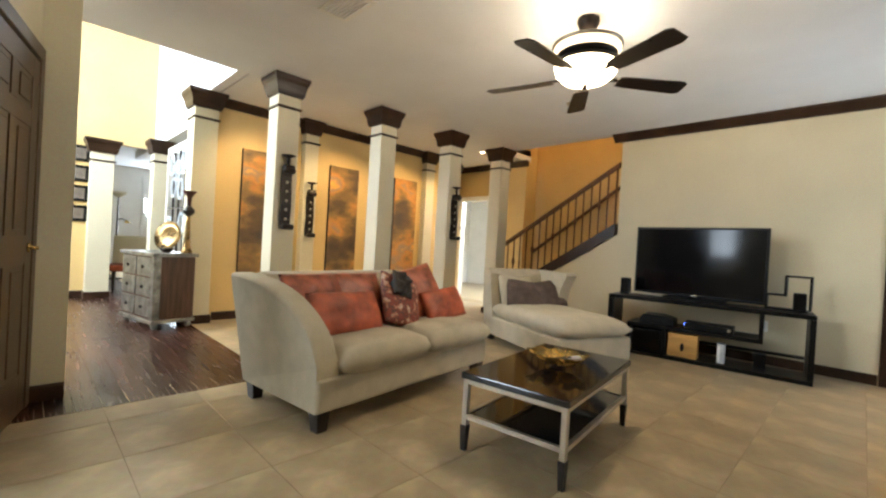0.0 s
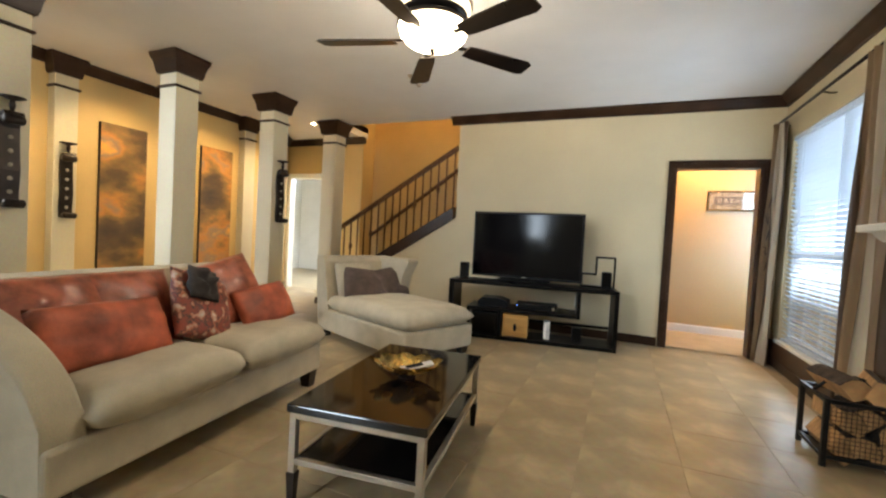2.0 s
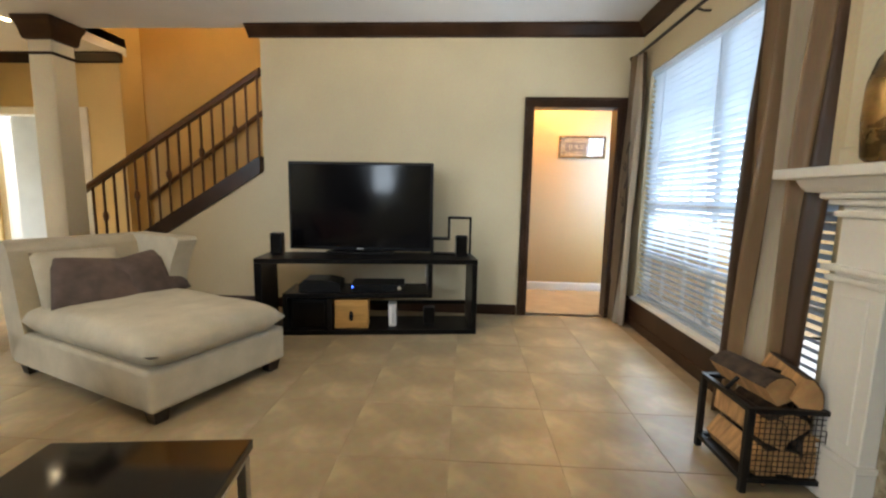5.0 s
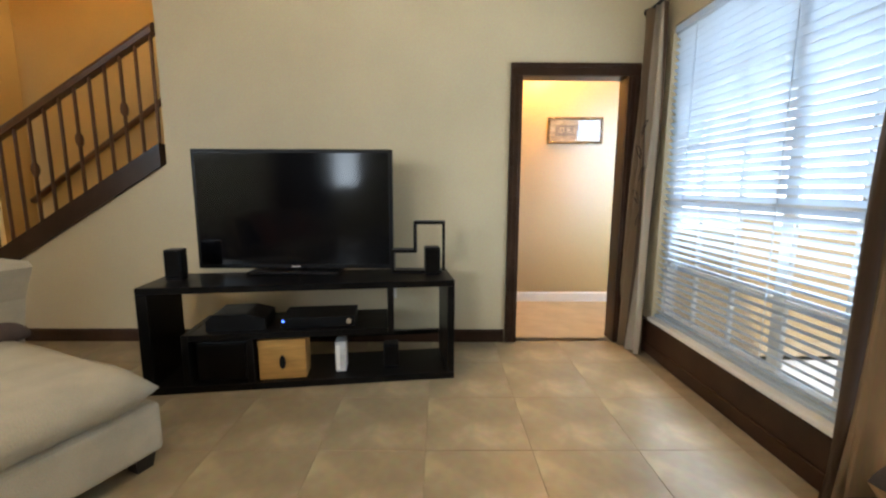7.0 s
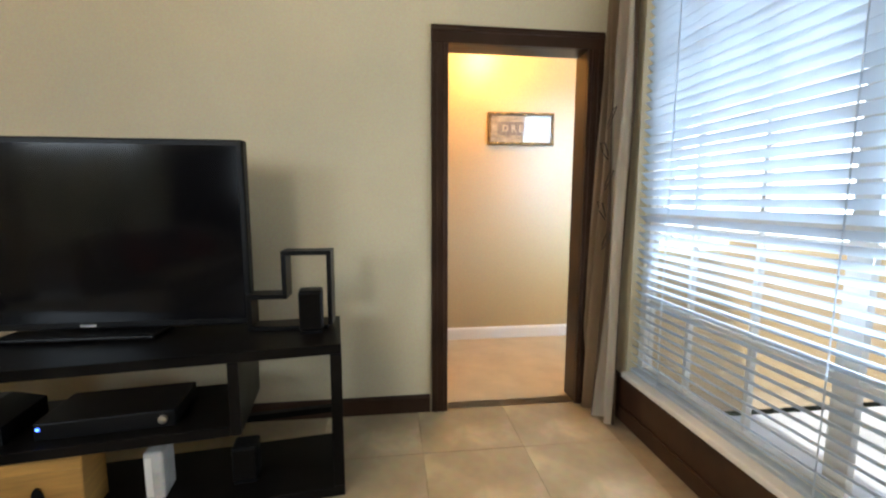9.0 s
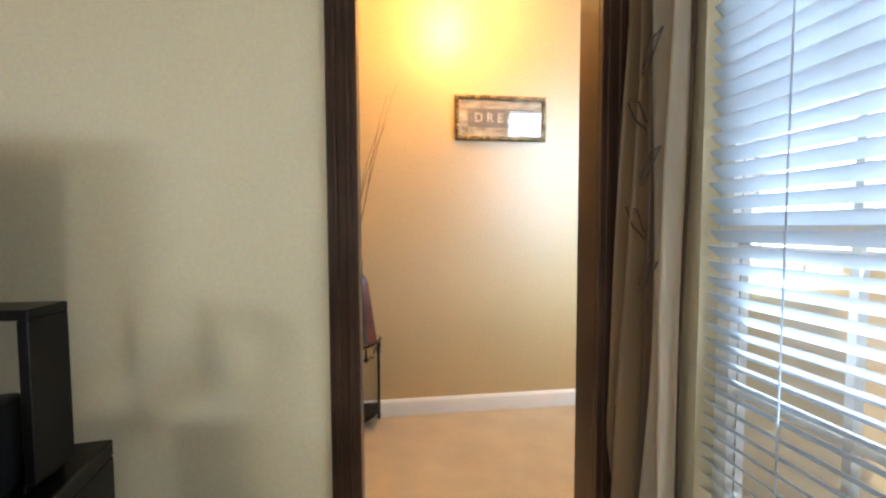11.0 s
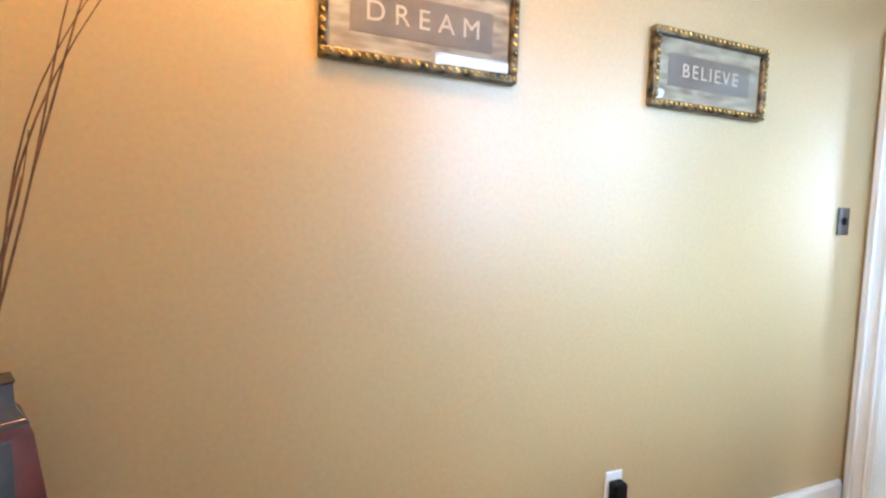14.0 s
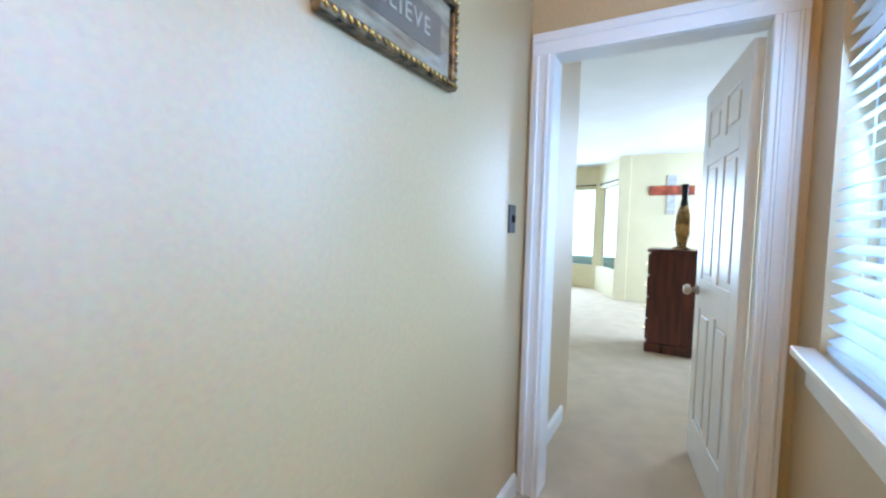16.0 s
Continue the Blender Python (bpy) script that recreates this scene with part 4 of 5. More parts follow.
def television():
    th = thing("television", "large flat black television on its stand", "television", pose(-1.574, -0.40, 0.651))
    part("stand_base", B(-0.30, 0.30, -0.11, 0.11, 0, 0.018, 0.008, 2), M_PLASTIC, th)
    part("neck", B(-0.07, 0.07, 0.0, 0.04, 0.018, 0.12, 0.004), M_PLASTIC, th)
    part("bezel", B(-0.655, 0.655, -0.02, 0.035, 0.025, 0.815, 0.008, 2), M_PLASTIC, th)
    part("screen", B(-0.63, 0.63, -0.0225, -0.0202, 0.055, 0.79), M_SCREEN, th, "glossy black screen")
    part("badge", B(-0.03, 0.03, -0.0225, -0.0205, 0.035, 0.045), M_PAPER, th)


television()


def speaker(m, h=0.19, lab="small black satellite speaker on the stand"):
    th = thing("speaker", lab, "speaker", m, "satellite speakers")
    part("cabinet", B(-0.05, 0.05, -0.05, 0.05, 0.01, h, 0.012, 3), M_PLASTIC, th)
    part("grille", B(-0.042, 0.042, -0.056, -0.0505, 0.02, h - 0.01, 0.002), M_BLACK, th)
    part("foot", B(-0.045, 0.045, -0.045, 0.045, 0, 0.01), M_PLASTIC, th)


speaker(SD @ pose(-0.80, 0.04, 0.651))
speaker(SD @ pose(0.80, 0.0, 0.651), 0.185)
speaker(SD @ pose(0.52, -0.05, 0.046), 0.16, "small black speaker on the bottom shelf")
bk = thing("tube_rack", "black square tube rack stepping up behind the speaker", "rack", pose(0, 0, 0))
for a in ((-0.93, -0.59, 0.651, 0.671), (-0.93, -0.91, 0.67, 0.79), (-0.93, -0.76, 0.79, 0.81), (-0.78, -0.76, 0.81, 0.98), (-0.78, -0.57, 0.98, 1.0), (-0.59, -0.57, 0.67, 0.98)):
    part("tube", B(a[0], a[1], -0.45, -0.35, a[2], a[3], 0.002), M_BLACK, bk)
bx_ = thing("wooden_box", "pale wooden box with a dark keyhole plate", "box", SD @ pose(-0.285, -0.17, 0.046))
part("carcass", B(0.0, 0.28, 0, 0.16, 0, 0.245, 0.005, 2), M_BAMBOO, bx_)
part("lid", B(-0.004, 0.284, -0.004, 0.164, 0.205, 0.252, 0.004), M_BAMBOO, bx_)
part("keyhole_plate", lathe([(0.026, 0), (0.026, 0.006), (0.01, 0.008)], 14), M_PLASTIC, bx_, "dark keyhole plate", at=pose(0.14, -0.001, 0.11, 90) @ Matrix.Diagonal((0.7, 1.7, 1, 1)))
wb = thing("router", "white upright router on the bottom shelf", "router", SD @ pose(0.20, -0.10, 0.046))
part("case", B(-0.035, 0.035, -0.02, 0.10, 0, 0.20, 0.01, 2), M_PAPER, wb)
part("front_strip", B(-0.028, -0.005, -0.0225, -0.0205, 0.02, 0.18), M_WHITE, wb)
cb = thing("cable_box", "black cable receiver with a blue light", "receiver", SD @ pose(0.05, -0.02, 0.361))
part("case", B(-0.20, 0.25, -0.13, 0.13, 0.0, 0.065, 0.005, 2), M_PLASTIC, cb)
part("power_light", B(-0.19, -0.18, -0.133, -0.1305, 0.04, 0.05), M_LED, cb, "blue power light")
part("front_knob", lathe([(0.016, 0), (0.016, 0.012), (0.004, 0.014)], 12), M_NICKEL, cb, at=pose(0.21, -0.131, 0.035, 90))
gb = thing("game_console", "black game console on the middle shelf", "game console", SD @ pose(-0.40, -0.02, 0.361))
part("case", prism([(-0.18, 0), (0.16, 0), (0.16, 0.07), (0.05, 0.10), (-0.14, 0.10), (-0.18, 0.06)], -0.13, 0.12, "y"), M_PLASTIC, gb)
sw_ = thing("subwoofer", "black subwoofer box standing on the bottom shelf", "speaker", SD @ pose(-0.50, 0.0, 0.046))
part("cabinet", B(-0.15, 0.15, -0.15, 0.15, 0, 0.25, 0.01, 2), M_PLASTIC, sw_)
part("grille", B(-0.13, 0.13, -0.156, -0.1505, 0.02, 0.23), M_BLACK, sw_)


# ---- curtains ----
def curtain(y0, y1, label, bands, folds=5.5, flare=0.0):
    th = thing("curtain", label, "curtain", pose(0.895, 0, 0), "window curtains")
    rows = 16
    for lo, hi, mat in bands:
        n = max(10, int(90 * (hi - lo)))
        bm = bmesh.new()
        grid = []
        for j in range(rows + 1):
            z = 0.012 + j / rows * 2.44
            low = (1 - j / rows) ** 2
            row = []
            for i in range(n + 1):
                f = lo + (hi - lo) * i / n
                y = y1 + (y0 - y1) * (f + 0.018 * math.sin(2.3 * z + 11 * f)) + flare * low * (0.6 - f)
                w = f * 2 * math.pi * folds + 0.7 * math.sin(z * 1.7) + 0.9 * math.sin(5.1 * f)
                x = (0.036 + 0.014 * math.sin(3.7 * f + 1.0)) * (math.sin(w) + 0.25 * math.sin(2 * w + 1.1)) - 0.05 * low + 0.008 * math.sin(9 * f + 3 * z)
                row.append(bm.verts.new((x, y, z)))
            grid.append(row)
        for a, b in zip(grid, grid[1:]):
            for i in range(n):
                bm.faces.new((a[i], a[i + 1], b[i + 1], b[i]))
        bmesh.ops.solidify(bm, geom=bm.faces[:], thickness=0.003)
        part("drape", bm, mat, th, smooth=True)
    return th


c1 = curtain(-0.25, -0.04, "taupe and champagne silk curtain panel with stitched leaves", ((0.0, 0.55, M_CURTAIN), (0.55, 0.62, M_CURTAINDARK), (0.62, 0.92, M_CURTAINPALE), (0.92, 1.0, M_CURTAINDARK)), 4.5, 0.16)
c2 = curtain(-2.30, -1.79, "striped taupe silk curtain panel beside the mantel", ((0.0, 0.14, M_CURTAINDARK), (0.14, 0.36, M_CURTAIN), (0.36, 0.47, M_CURTAINDARK), (0.47, 0.60, M_CURTAINPALE), (0.60, 0.80, M_CURTAIN), (0.80, 1.0, M_CURTAINDARK)), 5.5, 0.05)
for k in range(5):
    z = 0.95 + 0.16 * k
    y = -0.14 - 0.02 * (k % 2)
    s = 1 if k % 2 else -1
    part("stitched_leaf", tube([(-0.062, y, z), (-0.066, y + s * 0.05, z + 0.04), (-0.064, y + s * 0.09, z + 0.10), (-0.060, y + s * 0.04, z + 0.09), (-0.062, y, z + 0.02)], 0.003, 5), M_STITCH, c1, "dark stitched leaf outline")
rod = thing("curtain_rod", "dark curtain rod with ball ends and brackets", "curtain rod", pose(0.875, 0, 2.46))
part("pole", tube([(0, -2.28, 0), (0, -0.02, 0)], 0.013, 10), M_BRONZE, rod, smooth=True)
for y in (-2.29, -0.02):
    part("finial", lathe([(0.012, -0.02), (0.028, 0), (0.012, 0.02)], 10), M_BRONZE, rod, smooth=True, at=pose(0, y, 0, 90))
for y in (-2.22, -1.10, -0.10):
    part("bracket", tube([(0, y, -0.005), (0.05, y, -0.02), (0.094, y, -0.02)], 0.007, 6), M_BRONZE, rod)


# ---- fireplace ----
def fireplace():
    th = thing("fireplace", "white mantelpiece with granite surround and black firebox", "fireplace", pose(0, 0, 0))
    y0, y1 = -4.60, -2.44
    for a, b in ((y1 - 0.21, y1), (y0, y0 + 0.21)):
        pil = part("pilaster", B(0.845, 0.929, a, b, 0.12, 0.90, 0.004), M_WHITE, th)
        part("plinth", B(0.830, 0.929, a - 0.01, b + 0.01, 0.004, 0.20, 0.004), M_WHITE, pil)
        part("plinth_cap", B(0.822, 0.929, a - 0.015, b + 0.015, 0.20, 0.225, 0.006, 2), M_WHITE, pil)
        part("pilaster_panel", B(0.838, 0.8445, a + 0.045, b - 0.045, 0.28, 0.84, 0.004), M_WHITE, pil)
    part("frieze", B(0.845, 0.929, y0, y1, 0.90, 1.22, 0.003), M_WHITE, th)
    for z, o in ((0.885, 0.022), (0.925, 0.034), (1.135, 0.022), (1.18, 0.035), (1.205, 0.055)):
        part("moulding", B(0.845 - o, 0.929, y0 - o, y1 + o, z, z + 0.024, 0.008, 2), M_WHITE, th)
    part("cove", prism([(0.86, 1.228), (0.79, 1.232), (0.765, 1.25), (0.74, 1.282), (0.86, 1.282)], y0 - 0.12, y1 + 0.12, "y"), M_WHITE, th)
    part("mantel_shelf", B(0.70, 0.858, y0 - 0.20, y1 + 0.20, 1.283, 1.325, 0.008, 2), M_WHITE, th, "white mantel shelf")
    sl = part("stone_surround", B(0.905, 0.928, y1 - 0.43, y1 - 0.211, 0.004, 0.884, 0.002), M_GRANITE, th, "speckled granite surround")
    part("stone_surround", B(0.905, 0.928, y0 + 0.211, y0 + 0.43, 0.004, 0.884, 0.002), M_GRANITE, th)
    part("stone_surround", B(0.905, 0.928, y0 + 0.432, y1 - 0.432, 0.76, 0.884, 0.002), M_GRANITE, th)
    a, b = y0 + 0.43, y1 - 0.43
    for u0, u1, z0, z1 in ((a, a + 0.035, 0.02, 0.76), (b - 0.035, b, 0.02, 0.76), (a + 0.035, b - 0.035, 0.725, 0.76), (a + 0.035, b - 0.035, 0.02, 0.05), ((a + b) / 2 - 0.015, (a + b) / 2 + 0.015, 0.05, 0.725)):
        part("door_frame", B(0.875, 0.904, u0, u1, z0, z1, 0.003), M_IRON, th)
    part("valance", B(0.882, 0.897, a + 0.036, b - 0.036, 0.60, 0.724), M_BRONZE, th)
    for u0, u1 in ((a + 0.036, (a + b) / 2 - 0.016), ((a + b) / 2 + 0.016, b - 0.036)):
        part("glass_door", B(0.886, 0.892, u0, u1, 0.051, 0.599), M_BLACKGLASS, th, "dark firebox glass")
    part("firebox", B(1.00, 1.08, -3.74, b, 0.0, 0.75), M_SOOT, th)
    part("foot", B(0.80, 0.90, b - 0.06, b - 0.03, 0.004, 0.03, 0.003), M_IRON, th)
    part("breast_pilaster", B(0.83, 0.859, y1 - 0.20, y1 + 0.018, 1.326, H - 0.13, 0.003), M_PALE, th)
    part("breast_cap", B(0.815, 0.859, y1 - 0.22, y1 + 0.03, H - 0.20, H - 0.17, 0.005), M_PALE, th)
    part("breast_base", B(0.82, 0.859, y1 - 0.21, y1 + 0.025, 1.326, 1.40, 0.005), M_PALE, th)


fireplace()


def turned(name, label, cat, profile, mat, m, nm="body", steps=28, parts=()):
    th = thing(name, label, cat, m)
    part(nm, lathe(profile, steps), mat, th, smooth=True)
    for pn, pp, pm, pl in parts:
        part(pn, lathe(pp, steps), pm, th, pl, True)
    return th


turned("bottle_vase", "tall antique bronze bottle vase on the mantel", "vase", [(0.045, 0), (0.062, 0.02), (0.072, 0.15), (0.070, 0.26), (0.050, 0.34), (0.022, 0.39), (0.013, 0.43), (0.013, 0.53), (0.016, 0.535)], M_MERCURY, pose(0.775, -2.65, 1.326))
for y, h, x in ((-2.76, 0.12, 0.765), (-2.86, 0.185, 0.80), (-2.97, 0.105, 0.765)):
    g = turned("goblet_candle_holder", "red glass goblet candle holder on clear stem", "candle holder", [(0.045, 0), (0.045, 0.006), (0.012, 0.015), (0.010, h - 0.02), (0.02, h)], M_CLEAR, pose(x, y, 1.326), "stem", 18)
    tagged(g, group="goblets on the mantel")
    part("cup", lathe([(0.012, h + 0.001), (0.05, h + 0.025), (0.062, h + 0.065), (0.055, h + 0.105), (0.045, h + 0.12), (0.072, h + 0.16), (0.070, h + 0.16), (0.042, h + 0.12), (0.050, h + 0.10), (0.056, h + 0.065), (0.045, h + 0.03), (0.01, h + 0.01)], 24), M_RED, g, "deep red glass cup", True)
bw = turned("black_bowl", "dark shallow bowl on the mantel shelf", "bowl", [(0.04, 0), (0.05, 0.01), (0.10, 0.04), (0.14, 0.085), (0.135, 0.085), (0.09, 0.045), (0.03, 0.015)], M_BRONZE, pose(0.775, -3.21, 1.326))


# ---- log rack ----
def log_rack():
    th = thing("log_rack", "black iron log rack holding split firewood", "log rack", pose(0.54, -2.51, 0))
    w, d, h = 0.345, 0.33, 0.37
    for x in (0.0, w):
        for y in (0.0, d):
            part("post", B(x - 0.013, x + 0.013, y - 0.013, y + 0.013, 0, h, 0.002), M_IRON, th)
    for z in (0.05, h - 0.02):
        for y in (0.0, d):
            part("rail", B(0.0131, w - 0.0131, y - 0.011, y + 0.011, z, z + 0.02), M_IRON, th)
        for x in (0.0, w):
            part("rail", B(x - 0.011, x + 0.011, 0.0131, d - 0.0131, z, z + 0.02), M_IRON, th)
    for k in range(1, 16):
        part("mesh_wire", B(w * k / 16 - 0.0012, w * k / 16 + 0.0012, -0.002, 0.0004, 0.07, h - 0.02), M_IRON, th)
    for k in range(1, 12):
        part("mesh_wire", B(0.014, w - 0.014, 0.0005, 0.0029, 0.07 + 0.0235 * k, 0.0724 + 0.0235 * k), M_IRON, th)
    part("tray", B(0.012, w - 0.012, 0.012, d - 0.012, 0.04, 0.049), M_IRON, th)
    part("bail_handle", tube([(0.0, d / 2, h), (0.06, d / 2, h + 0.07), (w / 2, d / 2, h + 0.10), (w - 0.06, d / 2, h + 0.07), (w, d / 2, h)], 0.009, 8), M_IRON, th, smooth=True)
    return th


log_rack()
LOGS = ((0.06, 0.17, 0.05, 0.085, 0, 4), (0.17, 0.165, 0.05, 0.09, 60, -5), (0.27, 0.165, 0.05, 0.08, 140, 3), (0.08, 0.16, 0.185, 0.085, 30, 6), (0.20, 0.17, 0.195, 0.09, 100, -8), (0.29, 0.17, 0.17, 0.07, 200, 4),
        (0.10, 0.17, 0.345, 0.09, 75, 10), (0.22, 0.16, 0.36, 0.09, 10, -12))
for i, (x, y, z, r, ang, yaw) in enumerate(LOGS):
    rnd = random.Random(i)
    th = thing("firewood_log", "split firewood log with pale heartwood in the rack", "log", pose(0.54 + x, -2.51 + y, z + r * 0.55, 0, 0, yaw), "logs in the rack")
    arc = [(r * math.cos(radians(ang + a)) * rnd.uniform(0.92, 1.05), r * math.sin(radians(ang + a)) * rnd.uniform(0.92, 1.05)) for a in range(-70, 71, 20)]
    cen = (-0.3 * r * math.cos(radians(ang)), -0.3 * r * math.sin(radians(ang)))
    part("heartwood", prism([cen] + arc, -0.15, 0.15, "y"), M_LOG, th)
    bm = bmesh.new()
    prism([(a * 0.985, b * 0.985) for a, b in arc] + [(a * 1.06, b * 1.06) for a, b in arc[::-1]], -0.148, 0.148, "y", bm)
    part("bark", bm, M_BARK, th, "rough dark bark")


# ---- ceiling fan ----
def fan():
    th = thing("ceiling_fan", "five blade dark ceiling fan with lit glass bowl", "ceiling fan", pose(-1.69, -3.0, 0))
    part("canopy", lathe([(0.075, H - 0.001), (0.078, H - 0.02), (0.06, H - 0.07), (0.028, H - 0.10)][::-1], 24), M_BRONZE, th, smooth=True)
    part("downrod", tube([(0, 0, H - 0.16), (0, 0, H - 0.09)], 0.014, 10), M_BRONZE, th)
    part("motor_housing", lathe([(0.06, 2.46), (0.18, 2.465), (0.21, 2.49), (0.21, 2.50)], 32), M_BRONZE, th, smooth=True)
    part("glass_band", lathe([(0.20, 2.501), (0.23, 2.53), (0.225, 2.565), (0.16, 2.59), (0.05, 2.605)], 32), M_FANTOP, th, "lit amber glass uplight", True)
    ring = part("band_rim", lathe([(0.228, 2.548), (0.24, 2.555), (0.24, 2.568), (0.224, 2.574)], 32), M_NICKEL, th, "pierced metal rim", True)
    part("light_bowl", lathe([(0.012, 2.292), (0.09, 2.30), (0.165, 2.33), (0.205, 2.37), (0.218, 2.42), (0.21, 2.425)], 32), M_BULB, th, "glowing frosted glass bowl", True)
    part("bowl_ring", lathe([(0.21, 2.426), (0.226, 2.430), (0.226, 2.445), (0.14, 2.459)], 32), M_BRONZE, th, smooth=True)
    part("finial", lathe([(0.004, 2.258), (0.018, 2.268), (0.014, 2.285), (0.022, 2.295)], 12), M_BRONZE, th, smooth=True)
    for k in range(5):
        turn = pose(0, 0, 0, 0, 0, 51 + 72 * k)
        bl = [(0.24, -0.050), (0.30, -0.060), (0.70, -0.075), (0.735, -0.055), (0.74, 0.055), (0.70, 0.075), (0.30, 0.060), (0.24, 0.050)]
        b = part("blade", prism(bl, -0.004, 0.004, "z"), M_LEG, th, "dark wood blade", at=turn @ pose(0, 0, 2.34, -11, 0, 0))
        part("blade_arm", B(0.14, 0.32, -0.018, 0.018, 0.0045, 0.014, 0.003), M_BRONZE, b)


fan()
bulb = bpy.data.objects["ceiling_fan"]
for o in bulb.children:
    if o.name.startswith(("light_bowl", "glass_band")):
        o.visible_shadow = False
v = thing("ceiling_vent", "white slatted ceiling air vent", "vent", pose(-2.90, -4.22, H, 0, 0, 0))
part("frame", B(-0.20, 0.20, -0.12, 0.12, -0.012, -0.001, 0.004), M_WHITE, v)
for k in range(7):
    part("slat", B(-0.16, 0.16, -0.09 + 0.026 * k, -0.078 + 0.026 * k, -0.020, -0.0125), M_CEIL, v)
for x, y in ((-2.62, -1.55), (-2.65, -1.30)):
    th = thing("sprinkler_head", "small chrome ceiling sensor", "sprinkler", pose(x, y, H), "ceiling sensors")
    part("body", lathe([(0.012, -0.03), (0.022, -0.02), (0.03, -0.004), (0.032, -0.001)], 14), M_NICKEL, th, smooth=True)
for y in (-3.67, -2.44, -1.24, -0.2):
    th = thing("downlight", "small lit recessed gallery spotlight", "downlight", pose(-5.0, y, H), "gallery spotlights")
    part("trim_ring", lathe([(0.05, -0.006), (0.055, -0.001)], 18), M_WHITE, th)
    o = part("lens", lathe([(0.03, -0.012), (0.035, -0.0065)], 16), M_SPOT, th, "glowing lens")
    o.visible_shadow = False


# ---- gallery: canvases and sconces ----
for k, y0 in enumerate((-3.83, -2.58, -1.36)):
    th = thing("canvas_painting", "tall canvas of amber and brown storm clouds", "painting", pose(AX + 0.002, y0, 0.48), "gallery paintings")
    part("canvas", B(5 * k + 0.0391, 5 * k + 0.041, 0.004, 0.496, 0.004, 1.716), M_ART, th, "amber and grey cloud picture", at=pose(-5 * k, 0, 0))
    part("stretcher", B(0, 0.039, 0, 0.50, 0, 1.72, 0.003), M_CANVASEDGE, th, "dark canvas edge")


def sconce(x, y, z):
    th = thing("wall_sconce", "dark scrolled wall sconce with candle dish", "wall sconce", pose(x, y, z), "column sconces")
    path = [(0.10, 0, 0.0), (0.02, 0.0, 0.005), (0.015, 0, 0.10), (0.03, 0, 0.25), (0.015, 0, 0.42), (0.012, 0, 0.55), (0.03, 0, 0.63), (0.07, 0, 0.645), (0.09, 0, 0.60), (0.06, 0, 0.575)]
    bm = bmesh.new()
    pts = [Vector(p) for p in path]
    rings = []
    for i, p in enumerate(pts):
        d = (pts[min(i + 1, len(pts) - 1)] - pts[max(i - 1, 0)]).normalized()
        nn = Vector((d.z, 0, -d.x)) * 0.012
        rings.append([bm.verts.new(p + nn + Vector((0, s, 0))) for s in (-0.055, 0.055)] + [bm.verts.new(p - nn + Vector((0, s, 0))) for s in (0.055, -0.055)])
    for a, b in zip(rings, rings[1:]):
        for k in range(4):
            bm.faces.new((a[k], a[(k + 1) % 4], b[(k + 1) % 4], b[k]))
    bm.faces.new(rings[0][::-1]), bm.faces.new(rings[-1])
    part("scroll_strap", bm, M_BRONZE, th)
    part("curl", lathe([(0.022, -0.06), (0.034, -0.05), (0.034, 0.05), (0.022, 0.06)], 14), M_BRONZE, th, smooth=True, at=pose(0.075, 0, 0.60, 90))
    part("foot_curl", lathe([(0.018, -0.06), (0.028, -0.05), (0.028, 0.05), (0.018, 0.06)], 14), M_BRONZE, th, smooth=True, at=pose(0.10, 0, 0.02, 90))
    for k in range(5):
        part("stud", lathe([(0.016, 0), (0.014, 0.006), (0.004, 0.010)], 10), M_NICKEL, th, "round silvery stud", at=pose(0.038, 0, 0.10 + 0.095 * k, 0, 90, 0))
    part("candle_dish", lathe([(0.012, 0.66), (0.02, 0.70), (0.014, 0.73), (0.07, 0.75), (0.072, 0.757)], 18), M_BRONZE, th, smooth=True, at=pose(0.05, 0, 0))
    return th


sconce(-4.526, -3.87, 1.18)
sconce(-4.526, -1.335, 1.20)


sconce(AX + 0.121, -2.93, 1.12)


# ---- foyer: chest, plate, lamp, screen, distant things ----
def chest():
    th = thing("silver_chest", "silver leafed chest with drawers and dark side panel", "chest", pose(-5.58, -4.78, 0, 0, 0, 12))
    part("carcass", B(-0.80, 0.0, 0, 0.42, 0.11, 0.80, 0.01, 2), M_WALNUT, th, "dark wood side panel")
    part("top", B(-0.83, 0.03, -0.03, 0.44, 0.801, 0.84, 0.006, 2), M_SILVER, th)
    part("base_band", B(-0.82, 0.02, -0.02, 0.43, 0.07, 0.109, 0.006), M_SILVER, th)
    part("corner_post", B(-0.06, 0.012, -0.012, 0.06, 0.11, 0.80, 0.004), M_SILVER, th)
    for c in range(2):
        for k in range(3):
            d = part("drawer", B(-0.77 + 0.37 * c, -0.43 + 0.37 * c, -0.014, -0.001, 0.14 + 0.22 * k, 0.34 + 0.22 * k, 0.004), M_SILVER, th, "silver leafed drawer front")
            part("knob", lathe([(0.006, 0), (0.02, 0.012), (0.012, 0.024)], 10), M_BRONZE, d, at=pose(-0.60 + 0.37 * c, -0.0145, 0.24 + 0.22 * k, 90))
    for x in (-0.76, -0.04):
        for y in (0.04, 0.38):
            part("bun_foot", lathe([(0.02, 0), (0.035, 0.025), (0.03, 0.069)], 12), M_SILVER, th, smooth=True, at=pose(x, y, 0))


